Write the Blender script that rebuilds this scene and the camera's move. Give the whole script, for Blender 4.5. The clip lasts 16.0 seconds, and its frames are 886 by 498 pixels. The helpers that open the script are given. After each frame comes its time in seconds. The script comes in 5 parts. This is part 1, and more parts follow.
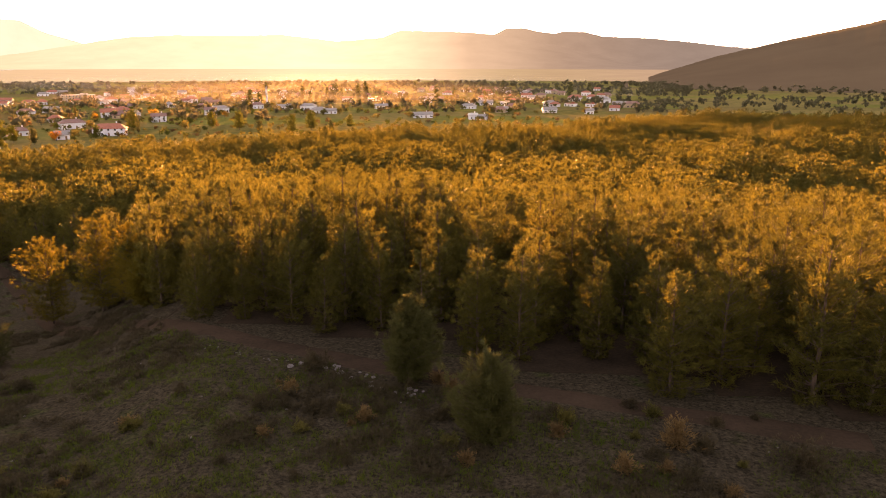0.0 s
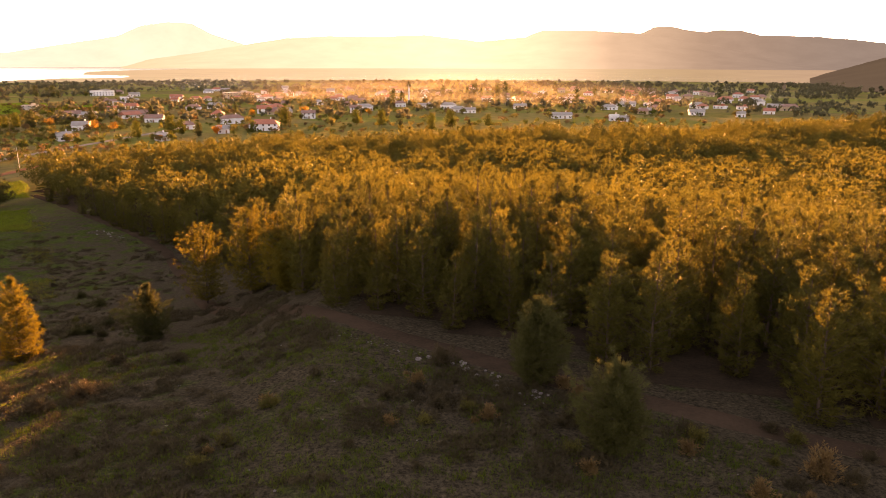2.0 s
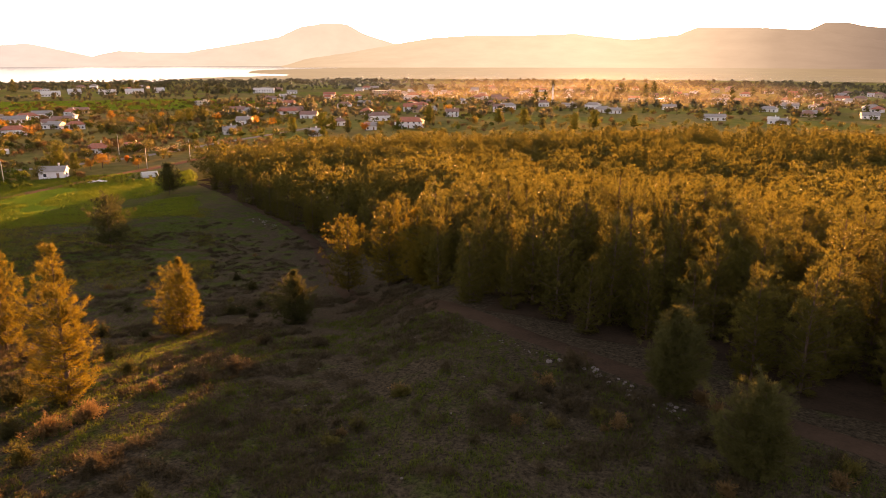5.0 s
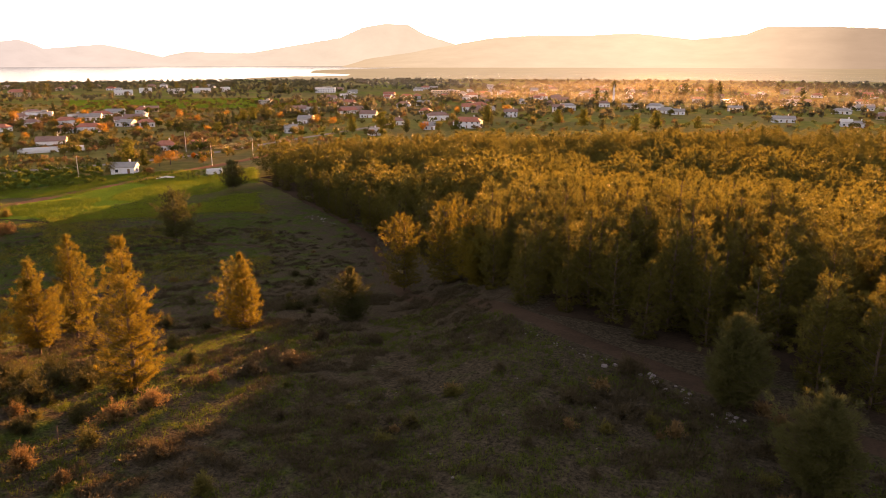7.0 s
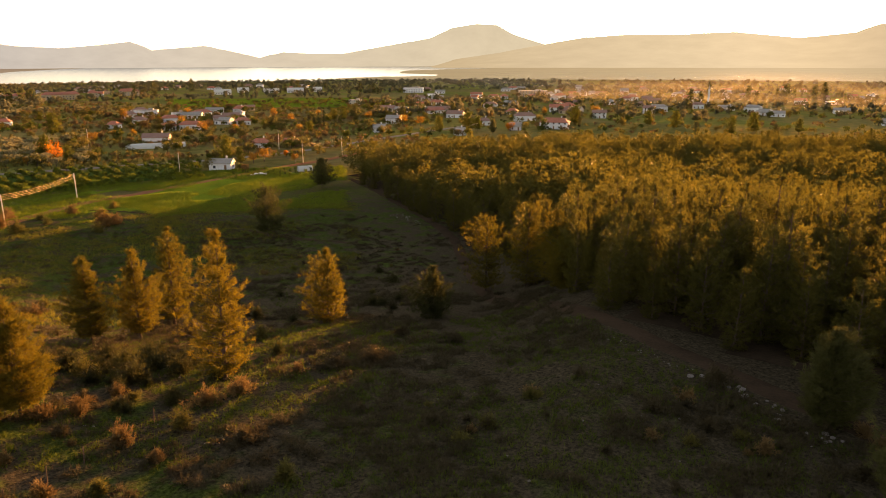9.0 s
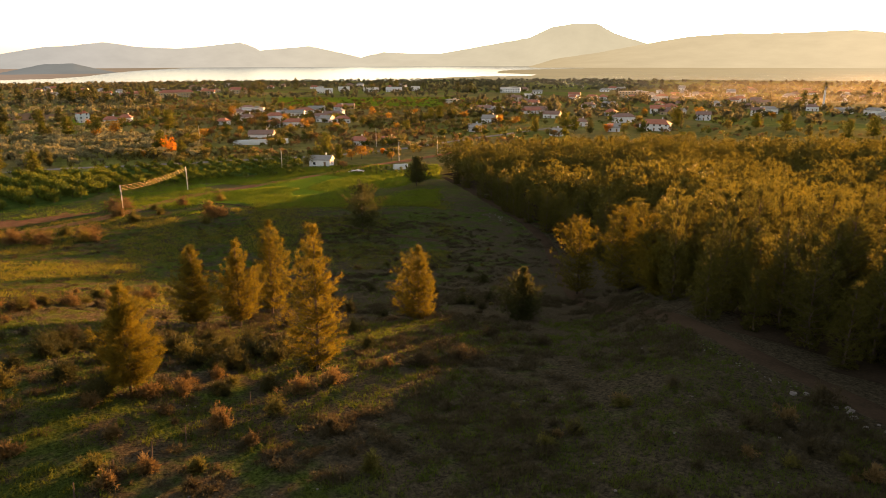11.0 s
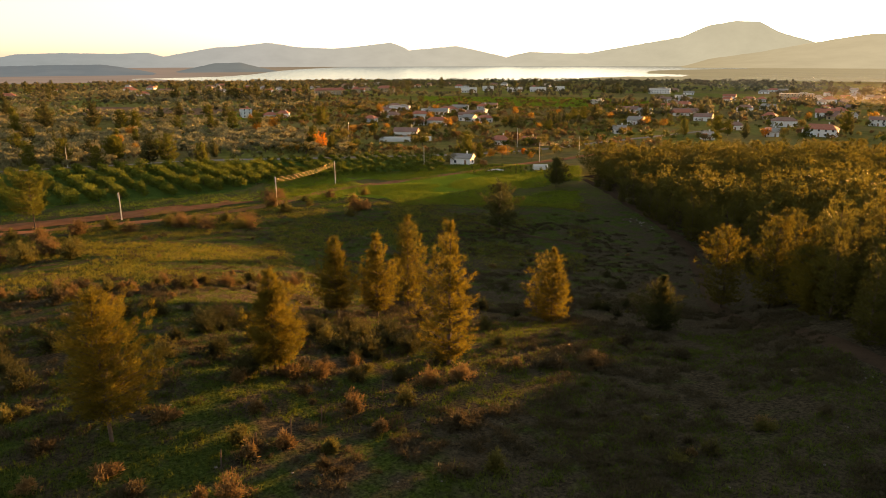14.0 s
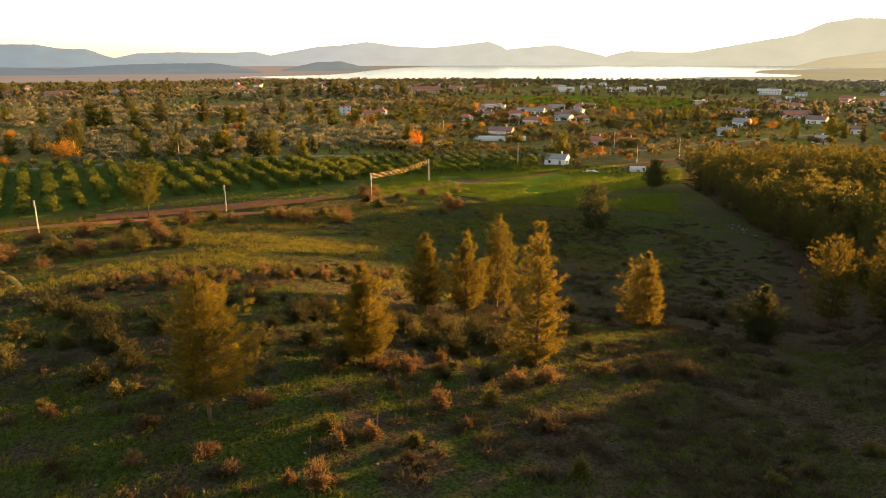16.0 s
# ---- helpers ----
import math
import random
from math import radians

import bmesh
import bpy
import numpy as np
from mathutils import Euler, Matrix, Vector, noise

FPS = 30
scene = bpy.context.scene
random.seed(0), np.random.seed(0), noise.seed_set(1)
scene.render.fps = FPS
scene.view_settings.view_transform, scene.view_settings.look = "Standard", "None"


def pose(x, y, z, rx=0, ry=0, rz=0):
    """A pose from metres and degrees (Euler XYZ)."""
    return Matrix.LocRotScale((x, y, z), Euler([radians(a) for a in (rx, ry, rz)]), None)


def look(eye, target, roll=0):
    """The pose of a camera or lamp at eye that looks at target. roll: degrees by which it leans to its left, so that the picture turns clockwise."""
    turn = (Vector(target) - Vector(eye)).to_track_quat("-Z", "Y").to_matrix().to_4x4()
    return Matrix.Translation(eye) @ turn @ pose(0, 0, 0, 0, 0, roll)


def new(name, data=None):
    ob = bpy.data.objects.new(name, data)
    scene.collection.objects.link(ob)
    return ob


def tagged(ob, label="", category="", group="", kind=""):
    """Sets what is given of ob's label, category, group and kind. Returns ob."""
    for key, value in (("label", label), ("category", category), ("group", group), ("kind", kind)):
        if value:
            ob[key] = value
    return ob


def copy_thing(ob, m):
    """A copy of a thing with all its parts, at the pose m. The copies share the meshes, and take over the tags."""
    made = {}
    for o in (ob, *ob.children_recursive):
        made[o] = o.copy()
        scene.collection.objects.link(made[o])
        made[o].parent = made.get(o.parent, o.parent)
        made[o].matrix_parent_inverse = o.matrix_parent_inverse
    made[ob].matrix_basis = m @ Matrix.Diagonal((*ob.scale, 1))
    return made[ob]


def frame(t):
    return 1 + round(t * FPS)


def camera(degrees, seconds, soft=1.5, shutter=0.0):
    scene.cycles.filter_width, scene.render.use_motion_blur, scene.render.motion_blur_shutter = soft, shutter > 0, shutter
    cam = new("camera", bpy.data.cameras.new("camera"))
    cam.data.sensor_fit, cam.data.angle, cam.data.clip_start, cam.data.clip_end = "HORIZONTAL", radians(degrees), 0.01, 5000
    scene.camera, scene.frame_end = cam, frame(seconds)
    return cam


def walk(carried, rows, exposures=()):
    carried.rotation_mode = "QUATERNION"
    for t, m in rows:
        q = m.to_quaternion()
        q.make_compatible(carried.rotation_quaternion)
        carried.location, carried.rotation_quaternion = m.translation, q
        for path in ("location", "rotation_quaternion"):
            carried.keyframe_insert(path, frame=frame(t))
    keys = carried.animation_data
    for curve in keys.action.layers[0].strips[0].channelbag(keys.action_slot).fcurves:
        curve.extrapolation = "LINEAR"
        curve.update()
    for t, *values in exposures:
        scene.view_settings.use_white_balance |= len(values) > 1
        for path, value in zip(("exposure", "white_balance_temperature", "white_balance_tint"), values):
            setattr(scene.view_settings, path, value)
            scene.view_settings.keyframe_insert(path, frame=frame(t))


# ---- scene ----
cam = camera(64.1, 16.0, soft=0.9)
# seconds, tilt, roll and bearing of the turning camera
TURN = [(0, 75.02, -0.1, 3.1), (0.5, 75.01, -0.1, 6.24), (1, 75.0, -0.1, 9.18), (1.5, 75.0, -0.1, 11.74), (2, 74.99, -0.1, 14.1),
        (2.5, 74.99, -0.1, 16.34), (3, 74.97, -0.08, 18.44), (3.5, 74.96, -0.06, 20.39), (4, 74.95, -0.04, 22.29), (4.5, 74.93, -0.01, 23.99),
        (7, 74.92, 0.02, 30.08), (7.5, 74.93, 0.07, 31.46), (8, 74.93, 0.11, 33.18), (8.5, 74.93, 0.13, 35.05), (9, 74.95, 0.16, 36.97),
        (11.5, 74.96, 0.18, 46.49), (12, 74.97, 0.19, 48.36), (12.5, 74.96, 0.18, 50.27), (13, 74.96, 0.17, 52.15), (13.5, 74.95, 0.15, 54.05),
        (14, 74.96, 0.13, 55.95), (14.5, 74.94, 0.11, 57.86), (15, 74.94, 0.09, 59.76), (15.5, 74.93, 0.09, 61.64), (16, 74.9, 0.09, 63.54)]
EYE = 46.0      # the drone hovers this high over the plain, 26 m over the knoll
EXPOSURE = [(0, 4.05, 8000, 40), (3, 3.95, 8000, 38), (4.5, 3.7, 7800, 38), (7, 3.65, 7400, 36), (8, 3.7, 7500, 48), (8.5, 3.7, 7500, 48), (9, 3.25, 7500, 20), (11.5, 3.35, 7400, 16),
            (12, 3.55, 7400, 42), (12.5, 3.85, 7400, 72), (13, 3.15, 7500, 55), (13.5, 2.8, 7600, 18), (14, 3.05, 7200, 12), (14.5, 3.35, 7050, 11), (16, 3.4, 6900, 11)]
walk(cam, [(t, pose(0, 0, EYE, tilt, roll, yaw)) for t, tilt, roll, yaw in TURN], EXPOSURE)

# ---- light: the sun stands low over the ridge ----
SUN_BEARING, SUN_HEIGHT = 10.1, 2.75     # degrees; bearings run from +y towards -x
world = bpy.data.worlds.new("sky")
scene.world = world
world.use_nodes = True
wn = world.node_tree
sky = wn.nodes.new("ShaderNodeTexSky")
sky.sky_type, sky.sun_disc = "NISHITA", False
sky.sun_elevation, sky.sun_rotation = radians(SUN_HEIGHT), radians(-SUN_BEARING)
sky.air_density, sky.dust_density, sky.ozone_density = 1.0, 0.6, 1.0
wn.nodes["Background"].inputs["Strength"].default_value = 0.082
pale = wn.nodes.new("ShaderNodeHueSaturation")      # halves the saturation of the sky's colour
pale.inputs["Saturation"].default_value = 0.5
wn.links.new(sky.outputs["Color"], pale.inputs["Color"])
wn.links.new(pale.outputs["Color"], wn.nodes["Background"].inputs["Color"])
sun = new("sun", bpy.data.lights.new("sun", "SUN"))
sun.data.energy, sun.data.angle, sun.data.color = 3.7, radians(0.6), (1.0, 0.475, 0.135)
sb, sh = radians(SUN_BEARING), radians(SUN_HEIGHT)
sun.matrix_world = look((-math.sin(sb) * math.cos(sh) * 100, math.cos(sb) * math.cos(sh) * 100, math.sin(sh) * 100 + 60), (0, 0, 60))

# ---- plan helpers ----
def smooth(a, b, x):
    u = np.clip((np.asarray(x, float) - a) / (b - a), 0, 1)
    return u * u * (3 - 2 * u)


def wood_side(b):
    """1 where the flank falls slowly, under the plantation and the far meadow; 0 on the steeper flank between."""
    return 1 - smooth(22, 35, b) + 0.9 * smooth(60, 80, b)


def knoll(r, b):
    w = wood_side(b)
    return 20 * (w * (1 - smooth(40, 240, r)) + (1 - w) * (1 - smooth(30, 190, r)) ** 1.55)


# distances in the plan were paced along the slower flank; on the steeper one a line of sight meets the ground at GROUND_AT
PACED = np.geomspace(30, 6000, 900)
_sight = (EYE - knoll(PACED, 0.0)) / PACED
_r = np.geomspace(25, 7000, 6000)
GROUND_AT = np.interp(-_sight, -(EYE - knoll(_r, 48.0)) / _r, _r)


def true_reach(r, b):
    w = wood_side(b)
    return w * r + (1 - w) * np.interp(r, PACED, GROUND_AT)


def ground_z(x, y):
    """The knoll under the drone falls to the plain; a slow swell lies over it."""
    r = np.hypot(x, y)
    swell = np.sin(x * 0.071 + 1.3) * np.sin(y * 0.063 + 0.4) * 0.35 + np.sin(x * 0.21 + y * 0.13) * 0.10 + np.sin(x * 0.37 - y * 0.49) * 0.05
    return knoll(r, np.degrees(np.arctan2(-np.asarray(x), y))) + swell * (1 - smooth(200, 500, r))


def spot(bearing, r):
    b, r = radians(bearing), float(true_reach(r, bearing))
    return -math.sin(b) * r, math.cos(b) * r


def stand(bearing, r, turn=0.0, size=1.0, sink=0.0):
    x, y = spot(bearing, r)
    return Matrix.LocRotScale((x, y, float(ground_z(x, y)) - sink), Euler((0, 0, radians(turn))), (size,) * 3)


def mesh_np(name, verts, faces, mats=(), index=None):
    """A mesh from arrays; faces all of one size."""
    verts, faces = np.asarray(verts, np.float32), np.asarray(faces, np.int32)
    me = bpy.data.meshes.new(name)
    me.vertices.add(len(verts))
    me.vertices.foreach_set("co", verts.ravel())
    k = faces.shape[1]
    me.loops.add(faces.size)
    me.loops.foreach_set("vertex_index", faces.ravel())
    me.polygons.add(len(faces))
    me.polygons.foreach_set("loop_start", np.arange(0, faces.size, k, dtype=np.int32))
    for m in mats:
        me.materials.append(m)
    if index is not None:
        me.polygons.foreach_set("material_index", np.asarray(index, np.int32))
    me.update(calc_edges=True)
    return me


def thing(name, label, category, group="", m=None, kind=""):
    ob = tagged(new(name), label, category, group, kind)
    if m is not None:
        ob.matrix_world = m
    return ob


def part_of(name, me, parent, label=""):
    ob = new(name, me)
    ob.parent = parent
    return tagged(ob, label)


def part(name, bm, material, parent, label=""):
    """A bmesh as one mesh object under a thing or a part."""
    me = bpy.data.meshes.new(name)
    bm.to_mesh(me)
    bm.free()
    me.materials.append(material)
    return part_of(name, me, parent, label)


# ---- materials ----
def node_mat(name):
    m = bpy.data.materials.new(name)
    m.use_nodes = True
    t = m.node_tree
    return m, t, t.nodes["Principled BSDF"]


def ramp(t, fac, stops):
    n = t.nodes.new("ShaderNodeValToRGB")
    while len(n.color_ramp.elements) < len(stops):
        n.color_ramp.elements.new(0.5)
    for e, (p, c) in zip(n.color_ramp.elements, stops):
        e.position, e.color = p, (*c, 1)
    t.links.new(fac, n.inputs["Fac"])
    return n.outputs["Color"]


def noise_tex(t, vec, scale, detail=4, rough=0.55):
    n = t.nodes.new("ShaderNodeTexNoise")
    n.inputs["Scale"].default_value, n.inputs["Detail"].default_value, n.inputs["Roughness"].default_value = scale, detail, rough
    if vec is not None:
        t.links.new(vec, n.inputs["Vector"])
    return n.outputs["Fac"]


def mix(t, fac, a, b, mode="MIX"):
    n = t.nodes.new("ShaderNodeMix")
    n.data_type, n.blend_type = "RGBA", mode
    for socket, value in ((n.inputs["Factor"], fac), (n.inputs["A"], a), (n.inputs["B"], b)):
        if isinstance(value, bpy.types.NodeSocket):
            t.links.new(value, socket)
        elif isinstance(value, tuple):
            socket.default_value = (*value, 1)
        else:
            socket.default_value = value
    return n.outputs["Result"]


def calc(t, op, a, b=0.0):
    n = t.nodes.new("ShaderNodeMath")
    n.operation = op
    for socket, value in zip(n.inputs, (a, b)):
        if isinstance(value, bpy.types.NodeSocket):
            t.links.new(value, socket)
        else:
            socket.default_value = value
    return n.outputs[0]


def bump(t, bsdf, height, strength, dist):
    n = t.nodes.new("ShaderNodeBump")
    n.inputs["Strength"].default_value, n.inputs["Distance"].default_value = strength, dist
    t.links.new(height, n.inputs["Height"])
    t.links.new(n.outputs["Normal"], bsdf.inputs["Normal"])


def place(t):
    return t.nodes.new("ShaderNodeNewGeometry").outputs["Position"]


def foliage(name, dark, light, glow=0.45, rough=0.6):
    """Leaves that let light through; the tint varies from plant to plant and from clump to clump."""
    m, t, b = node_mat(name)
    info, geo = t.nodes.new("ShaderNodeObjectInfo"), t.nodes.new("ShaderNodeNewGeometry")
    n = noise_tex(t, geo.outputs["Position"], 0.22, 3)
    f = calc(t, "ADD", calc(t, "MULTIPLY", geo.outputs["Random Per Island"], 0.35), calc(t, "MULTIPLY", info.outputs["Random"], 0.25))
    f = calc(t, "ADD", f, calc(t, "MULTIPLY", n, 0.45))
    col = ramp(t, f, [(0.15, dark), (0.85, light)])
    t.links.new(col, b.inputs["Base Color"])
    b.inputs["Roughness"].default_value = rough
    b.inputs["Specular IOR Level"].default_value = 0.05
    tr, mx = t.nodes.new("ShaderNodeBsdfTranslucent"), t.nodes.new("ShaderNodeMixShader")
    t.links.new(col, tr.inputs["Color"])
    mx.inputs[0].default_value = glow
    t.links.new(b.outputs[0], mx.inputs[1])
    t.links.new(tr.outputs[0], mx.inputs[2])
    t.links.new(mx.outputs[0], t.nodes["Material Output"].inputs["Surface"])
    return m


def plain_mat(name, colour, rough=0.8, spread=0.25, scale=1.5, metal=0.0, bump_by=0.2):
    """Paint, plaster, bark, stone: one colour with grain and larger stains."""
    m, t, b = node_mat(name)
    p = t.nodes.new("ShaderNodeTexCoord").outputs["Object"]
    f = calc(t, "ADD", calc(t, "MULTIPLY", noise_tex(t, p, scale * 6, 4), 0.4), calc(t, "MULTIPLY", noise_tex(t, p, scale * 0.7, 3), 0.6))
    lo, hi = tuple(c * (1 - spread) for c in colour), tuple(min(1, c * (1 + spread)) for c in colour)
    t.links.new(ramp(t, f, [(0.3, lo), (0.7, hi)]), b.inputs["Base Color"])
    b.inputs["Roughness"].default_value, b.inputs["Metallic"].default_value = rough, metal
    if bump_by:
        bump(t, b, noise_tex(t, p, scale * 9, 4), bump_by, 0.03)
    return m


def ground_mat():
    m, t, b = node_mat("meadow_and_fields")
    p = place(t)
    fine, mid, wide = noise_tex(t, p, 1.6, 6, 0.7), noise_tex(t, p, 0.28, 5, 0.6), noise_tex(t, p, 0.035, 3)
    grass = ramp(t, fine, [(0.25, (0.026, 0.042, 0.010)), (0.75, (0.066, 0.086, 0.022))])
    dry = ramp(t, fine, [(0.25, (0.034, 0.029, 0.020)), (0.75, (0.082, 0.068, 0.046))])
    scrub = calc(t, "ADD", calc(t, "MULTIPLY", mid, 0.75), calc(t, "MULTIPLY", wide, 0.35))
    speck = ramp(t, noise_tex(t, p, 3.5, 5, 0.75), [(0.38, (0.45, 0.45, 0.45)), (0.52, (1, 1, 1)), (0.66, (1.5, 1.45, 1.3))])
    sep0 = t.nodes.new("ShaderNodeSeparateXYZ")
    t.links.new(p, sep0.inputs[0])
    drier = []
    for axis, lo, hi in ((0, -135, -85), (1, 16, 42)):
        n = t.nodes.new("ShaderNodeMapRange")
        n.inputs["From Min"].default_value, n.inputs["From Max"].default_value = lo, hi
        t.links.new(sep0.outputs[axis], n.inputs["Value"])
        drier.append(n.outputs[0])
    scrub = calc(t, "ADD", scrub, calc(t, "MULTIPLY", calc(t, "MULTIPLY", *drier), 0.13))
    near = mix(t, ramp(t, scrub, [(0.50, (0, 0, 0)), (0.62, (1, 1, 1))]), grass, dry)
    near = mix(t, 1.0, near, speck, "MULTIPLY")
    # the plain: plots in their own colours
    vor = t.nodes.new("ShaderNodeTexVoronoi")
    vor.inputs["Scale"].default_value = 0.011
    stretch = t.nodes.new("ShaderNodeMapping")
    stretch.inputs["Scale"].default_value, stretch.inputs["Rotation"].default_value = (0.7, 1.6, 0), (0, 0, 0.5)
    t.links.new(p, stretch.inputs["Vector"])
    t.links.new(stretch.outputs[0], vor.inputs["Vector"])
    sep = t.nodes.new("ShaderNodeSeparateColor")
    t.links.new(vor.outputs["Color"], sep.inputs[0])
    plots = ramp(t, sep.outputs[0], [(0.0, (0.10, 0.14, 0.025)), (0.25, (0.19, 0.21, 0.04)), (0.45, (0.16, 0.12, 0.055)), (0.65, (0.24, 0.20, 0.07)), (0.85, (0.11, 0.11, 0.034)), (1.0, (0.21, 0.23, 0.042))])
    plots = mix(t, 0.55, plots, ramp(t, noise_tex(t, p, 0.12, 6, 0.65), [(0.3, (0.06, 0.066, 0.022)), (0.7, (0.22, 0.17, 0.065))]))
    ln = t.nodes.new("ShaderNodeVectorMath")
    ln.operation = "LENGTH"
    t.links.new(p, ln.inputs[0])
    far = t.nodes.new("ShaderNodeMapRange")
    far.inputs["From Min"].default_value, far.inputs["From Max"].default_value = 230, 330
    t.links.new(ln.outputs["Value"], far.inputs["Value"])
    t.links.new(mix(t, far.outputs[0], near, plots), b.inputs["Base Color"])
    b.inputs["Roughness"].default_value = 0.95
    b.inputs["Specular IOR Level"].default_value = 0.0
    bump(t, b, calc(t, "ADD", fine, mid), 1.0, 0.7)
    return m


def soil_mat(name, a, c, scale=0.8):
    m, t, b = node_mat(name)
    p = place(t)
    f = calc(t, "ADD", calc(t, "MULTIPLY", noise_tex(t, p, scale * 4, 5, 0.65), 0.5), calc(t, "MULTIPLY", noise_tex(t, p, scale * 0.3, 3), 0.5))
    t.links.new(ramp(t, f, [(0.35, a), (0.65, c)]), b.inputs["Base Color"])
    b.inputs["Roughness"].default_value = 0.95
    b.inputs["Specular IOR Level"].default_value = 0.0
    bump(t, b, f, 0.7, 0.2)
    return m


def crop_mat(name, a, c, dry):
    """Young crop in drilled rows, thin and yellow in places."""
    m, t, b = node_mat(name)
    p = place(t)
    w = t.nodes.new("ShaderNodeTexWave")
    w.inputs["Scale"].default_value, w.inputs["Distortion"].default_value, w.inputs["Detail"].default_value = 0.32, 2.5, 3
    t.links.new(p, w.inputs["Vector"])
    f = calc(t, "ADD", calc(t, "MULTIPLY", noise_tex(t, p, 1.3, 6, 0.7), 0.6), calc(t, "MULTIPLY", w.outputs["Fac"], 0.25))
    f = calc(t, "ADD", f, calc(t, "MULTIPLY", noise_tex(t, p, 0.06, 4), 0.3))
    t.links.new(ramp(t, f, [(0.32, dry), (0.50, a), (0.78, c)]), b.inputs["Base Color"])
    b.inputs["Roughness"].default_value = 0.95
    b.inputs["Specular IOR Level"].default_value = 0.0
    bump(t, b, f, 0.9, 0.4)
    return m


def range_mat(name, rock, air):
    """A far range behind kilometres of lit air: its own colour, and the air's glow painted onto it as emission, warmest
    towards the sun.
    """
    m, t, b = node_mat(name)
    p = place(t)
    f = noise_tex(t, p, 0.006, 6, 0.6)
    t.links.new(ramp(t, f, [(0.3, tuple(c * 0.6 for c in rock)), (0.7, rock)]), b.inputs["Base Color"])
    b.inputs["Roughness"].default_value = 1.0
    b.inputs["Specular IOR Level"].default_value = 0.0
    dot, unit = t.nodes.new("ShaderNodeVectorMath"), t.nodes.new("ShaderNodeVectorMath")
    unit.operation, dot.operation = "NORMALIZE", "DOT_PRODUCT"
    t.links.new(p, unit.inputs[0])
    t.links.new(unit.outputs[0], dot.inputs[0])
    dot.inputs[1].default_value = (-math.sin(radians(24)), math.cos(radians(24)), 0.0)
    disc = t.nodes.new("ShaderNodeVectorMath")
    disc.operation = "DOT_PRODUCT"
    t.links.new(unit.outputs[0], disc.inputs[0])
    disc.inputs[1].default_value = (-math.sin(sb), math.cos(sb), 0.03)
    # extra glow painted on the slopes round the sun's bearing
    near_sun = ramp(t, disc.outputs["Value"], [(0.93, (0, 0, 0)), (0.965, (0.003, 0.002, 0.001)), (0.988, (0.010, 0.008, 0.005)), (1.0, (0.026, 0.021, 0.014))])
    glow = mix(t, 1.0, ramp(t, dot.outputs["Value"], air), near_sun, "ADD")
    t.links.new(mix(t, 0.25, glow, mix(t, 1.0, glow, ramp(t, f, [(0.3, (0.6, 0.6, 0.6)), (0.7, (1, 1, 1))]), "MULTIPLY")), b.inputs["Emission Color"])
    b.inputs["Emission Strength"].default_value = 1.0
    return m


PINE = foliage("pine_needles", (0.032, 0.037, 0.010), (0.100, 0.088, 0.017), 0.55)
BARK = plain_mat("bark", (0.055, 0.036, 0.026), 0.95, 0.4, 3.0)
GROUND = ground_mat()
# haze colours by direction, emitted by the ranges themselves
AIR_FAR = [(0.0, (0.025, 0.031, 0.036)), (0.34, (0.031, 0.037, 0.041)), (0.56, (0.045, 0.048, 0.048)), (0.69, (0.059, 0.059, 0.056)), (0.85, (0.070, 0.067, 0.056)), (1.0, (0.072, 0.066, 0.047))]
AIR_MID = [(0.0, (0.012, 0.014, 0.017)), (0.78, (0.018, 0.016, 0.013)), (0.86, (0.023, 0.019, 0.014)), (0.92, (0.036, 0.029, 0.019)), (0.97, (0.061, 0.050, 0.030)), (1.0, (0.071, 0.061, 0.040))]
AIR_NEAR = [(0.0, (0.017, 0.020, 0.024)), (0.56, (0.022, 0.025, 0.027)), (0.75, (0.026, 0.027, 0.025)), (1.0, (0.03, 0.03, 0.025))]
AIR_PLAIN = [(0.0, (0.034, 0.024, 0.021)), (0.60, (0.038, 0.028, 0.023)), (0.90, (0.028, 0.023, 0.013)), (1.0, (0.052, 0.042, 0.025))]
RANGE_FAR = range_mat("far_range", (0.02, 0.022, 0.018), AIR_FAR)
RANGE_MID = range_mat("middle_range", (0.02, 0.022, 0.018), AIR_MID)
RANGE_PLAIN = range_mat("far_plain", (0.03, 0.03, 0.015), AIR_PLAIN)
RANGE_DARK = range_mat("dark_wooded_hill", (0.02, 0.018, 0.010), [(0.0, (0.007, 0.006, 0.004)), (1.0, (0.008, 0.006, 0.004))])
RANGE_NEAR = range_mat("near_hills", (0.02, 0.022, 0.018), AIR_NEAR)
m, t, b = node_mat("lake_water")
b.inputs["Base Color"].default_value, b.inputs["Roughness"].default_value, b.inputs["IOR"].default_value = (0.03, 0.05, 0.06, 1), 0.16, 1.33
bump(t, b, noise_tex(t, place(t), 0.15, 3), 0.04, 0.3)
WATER = m

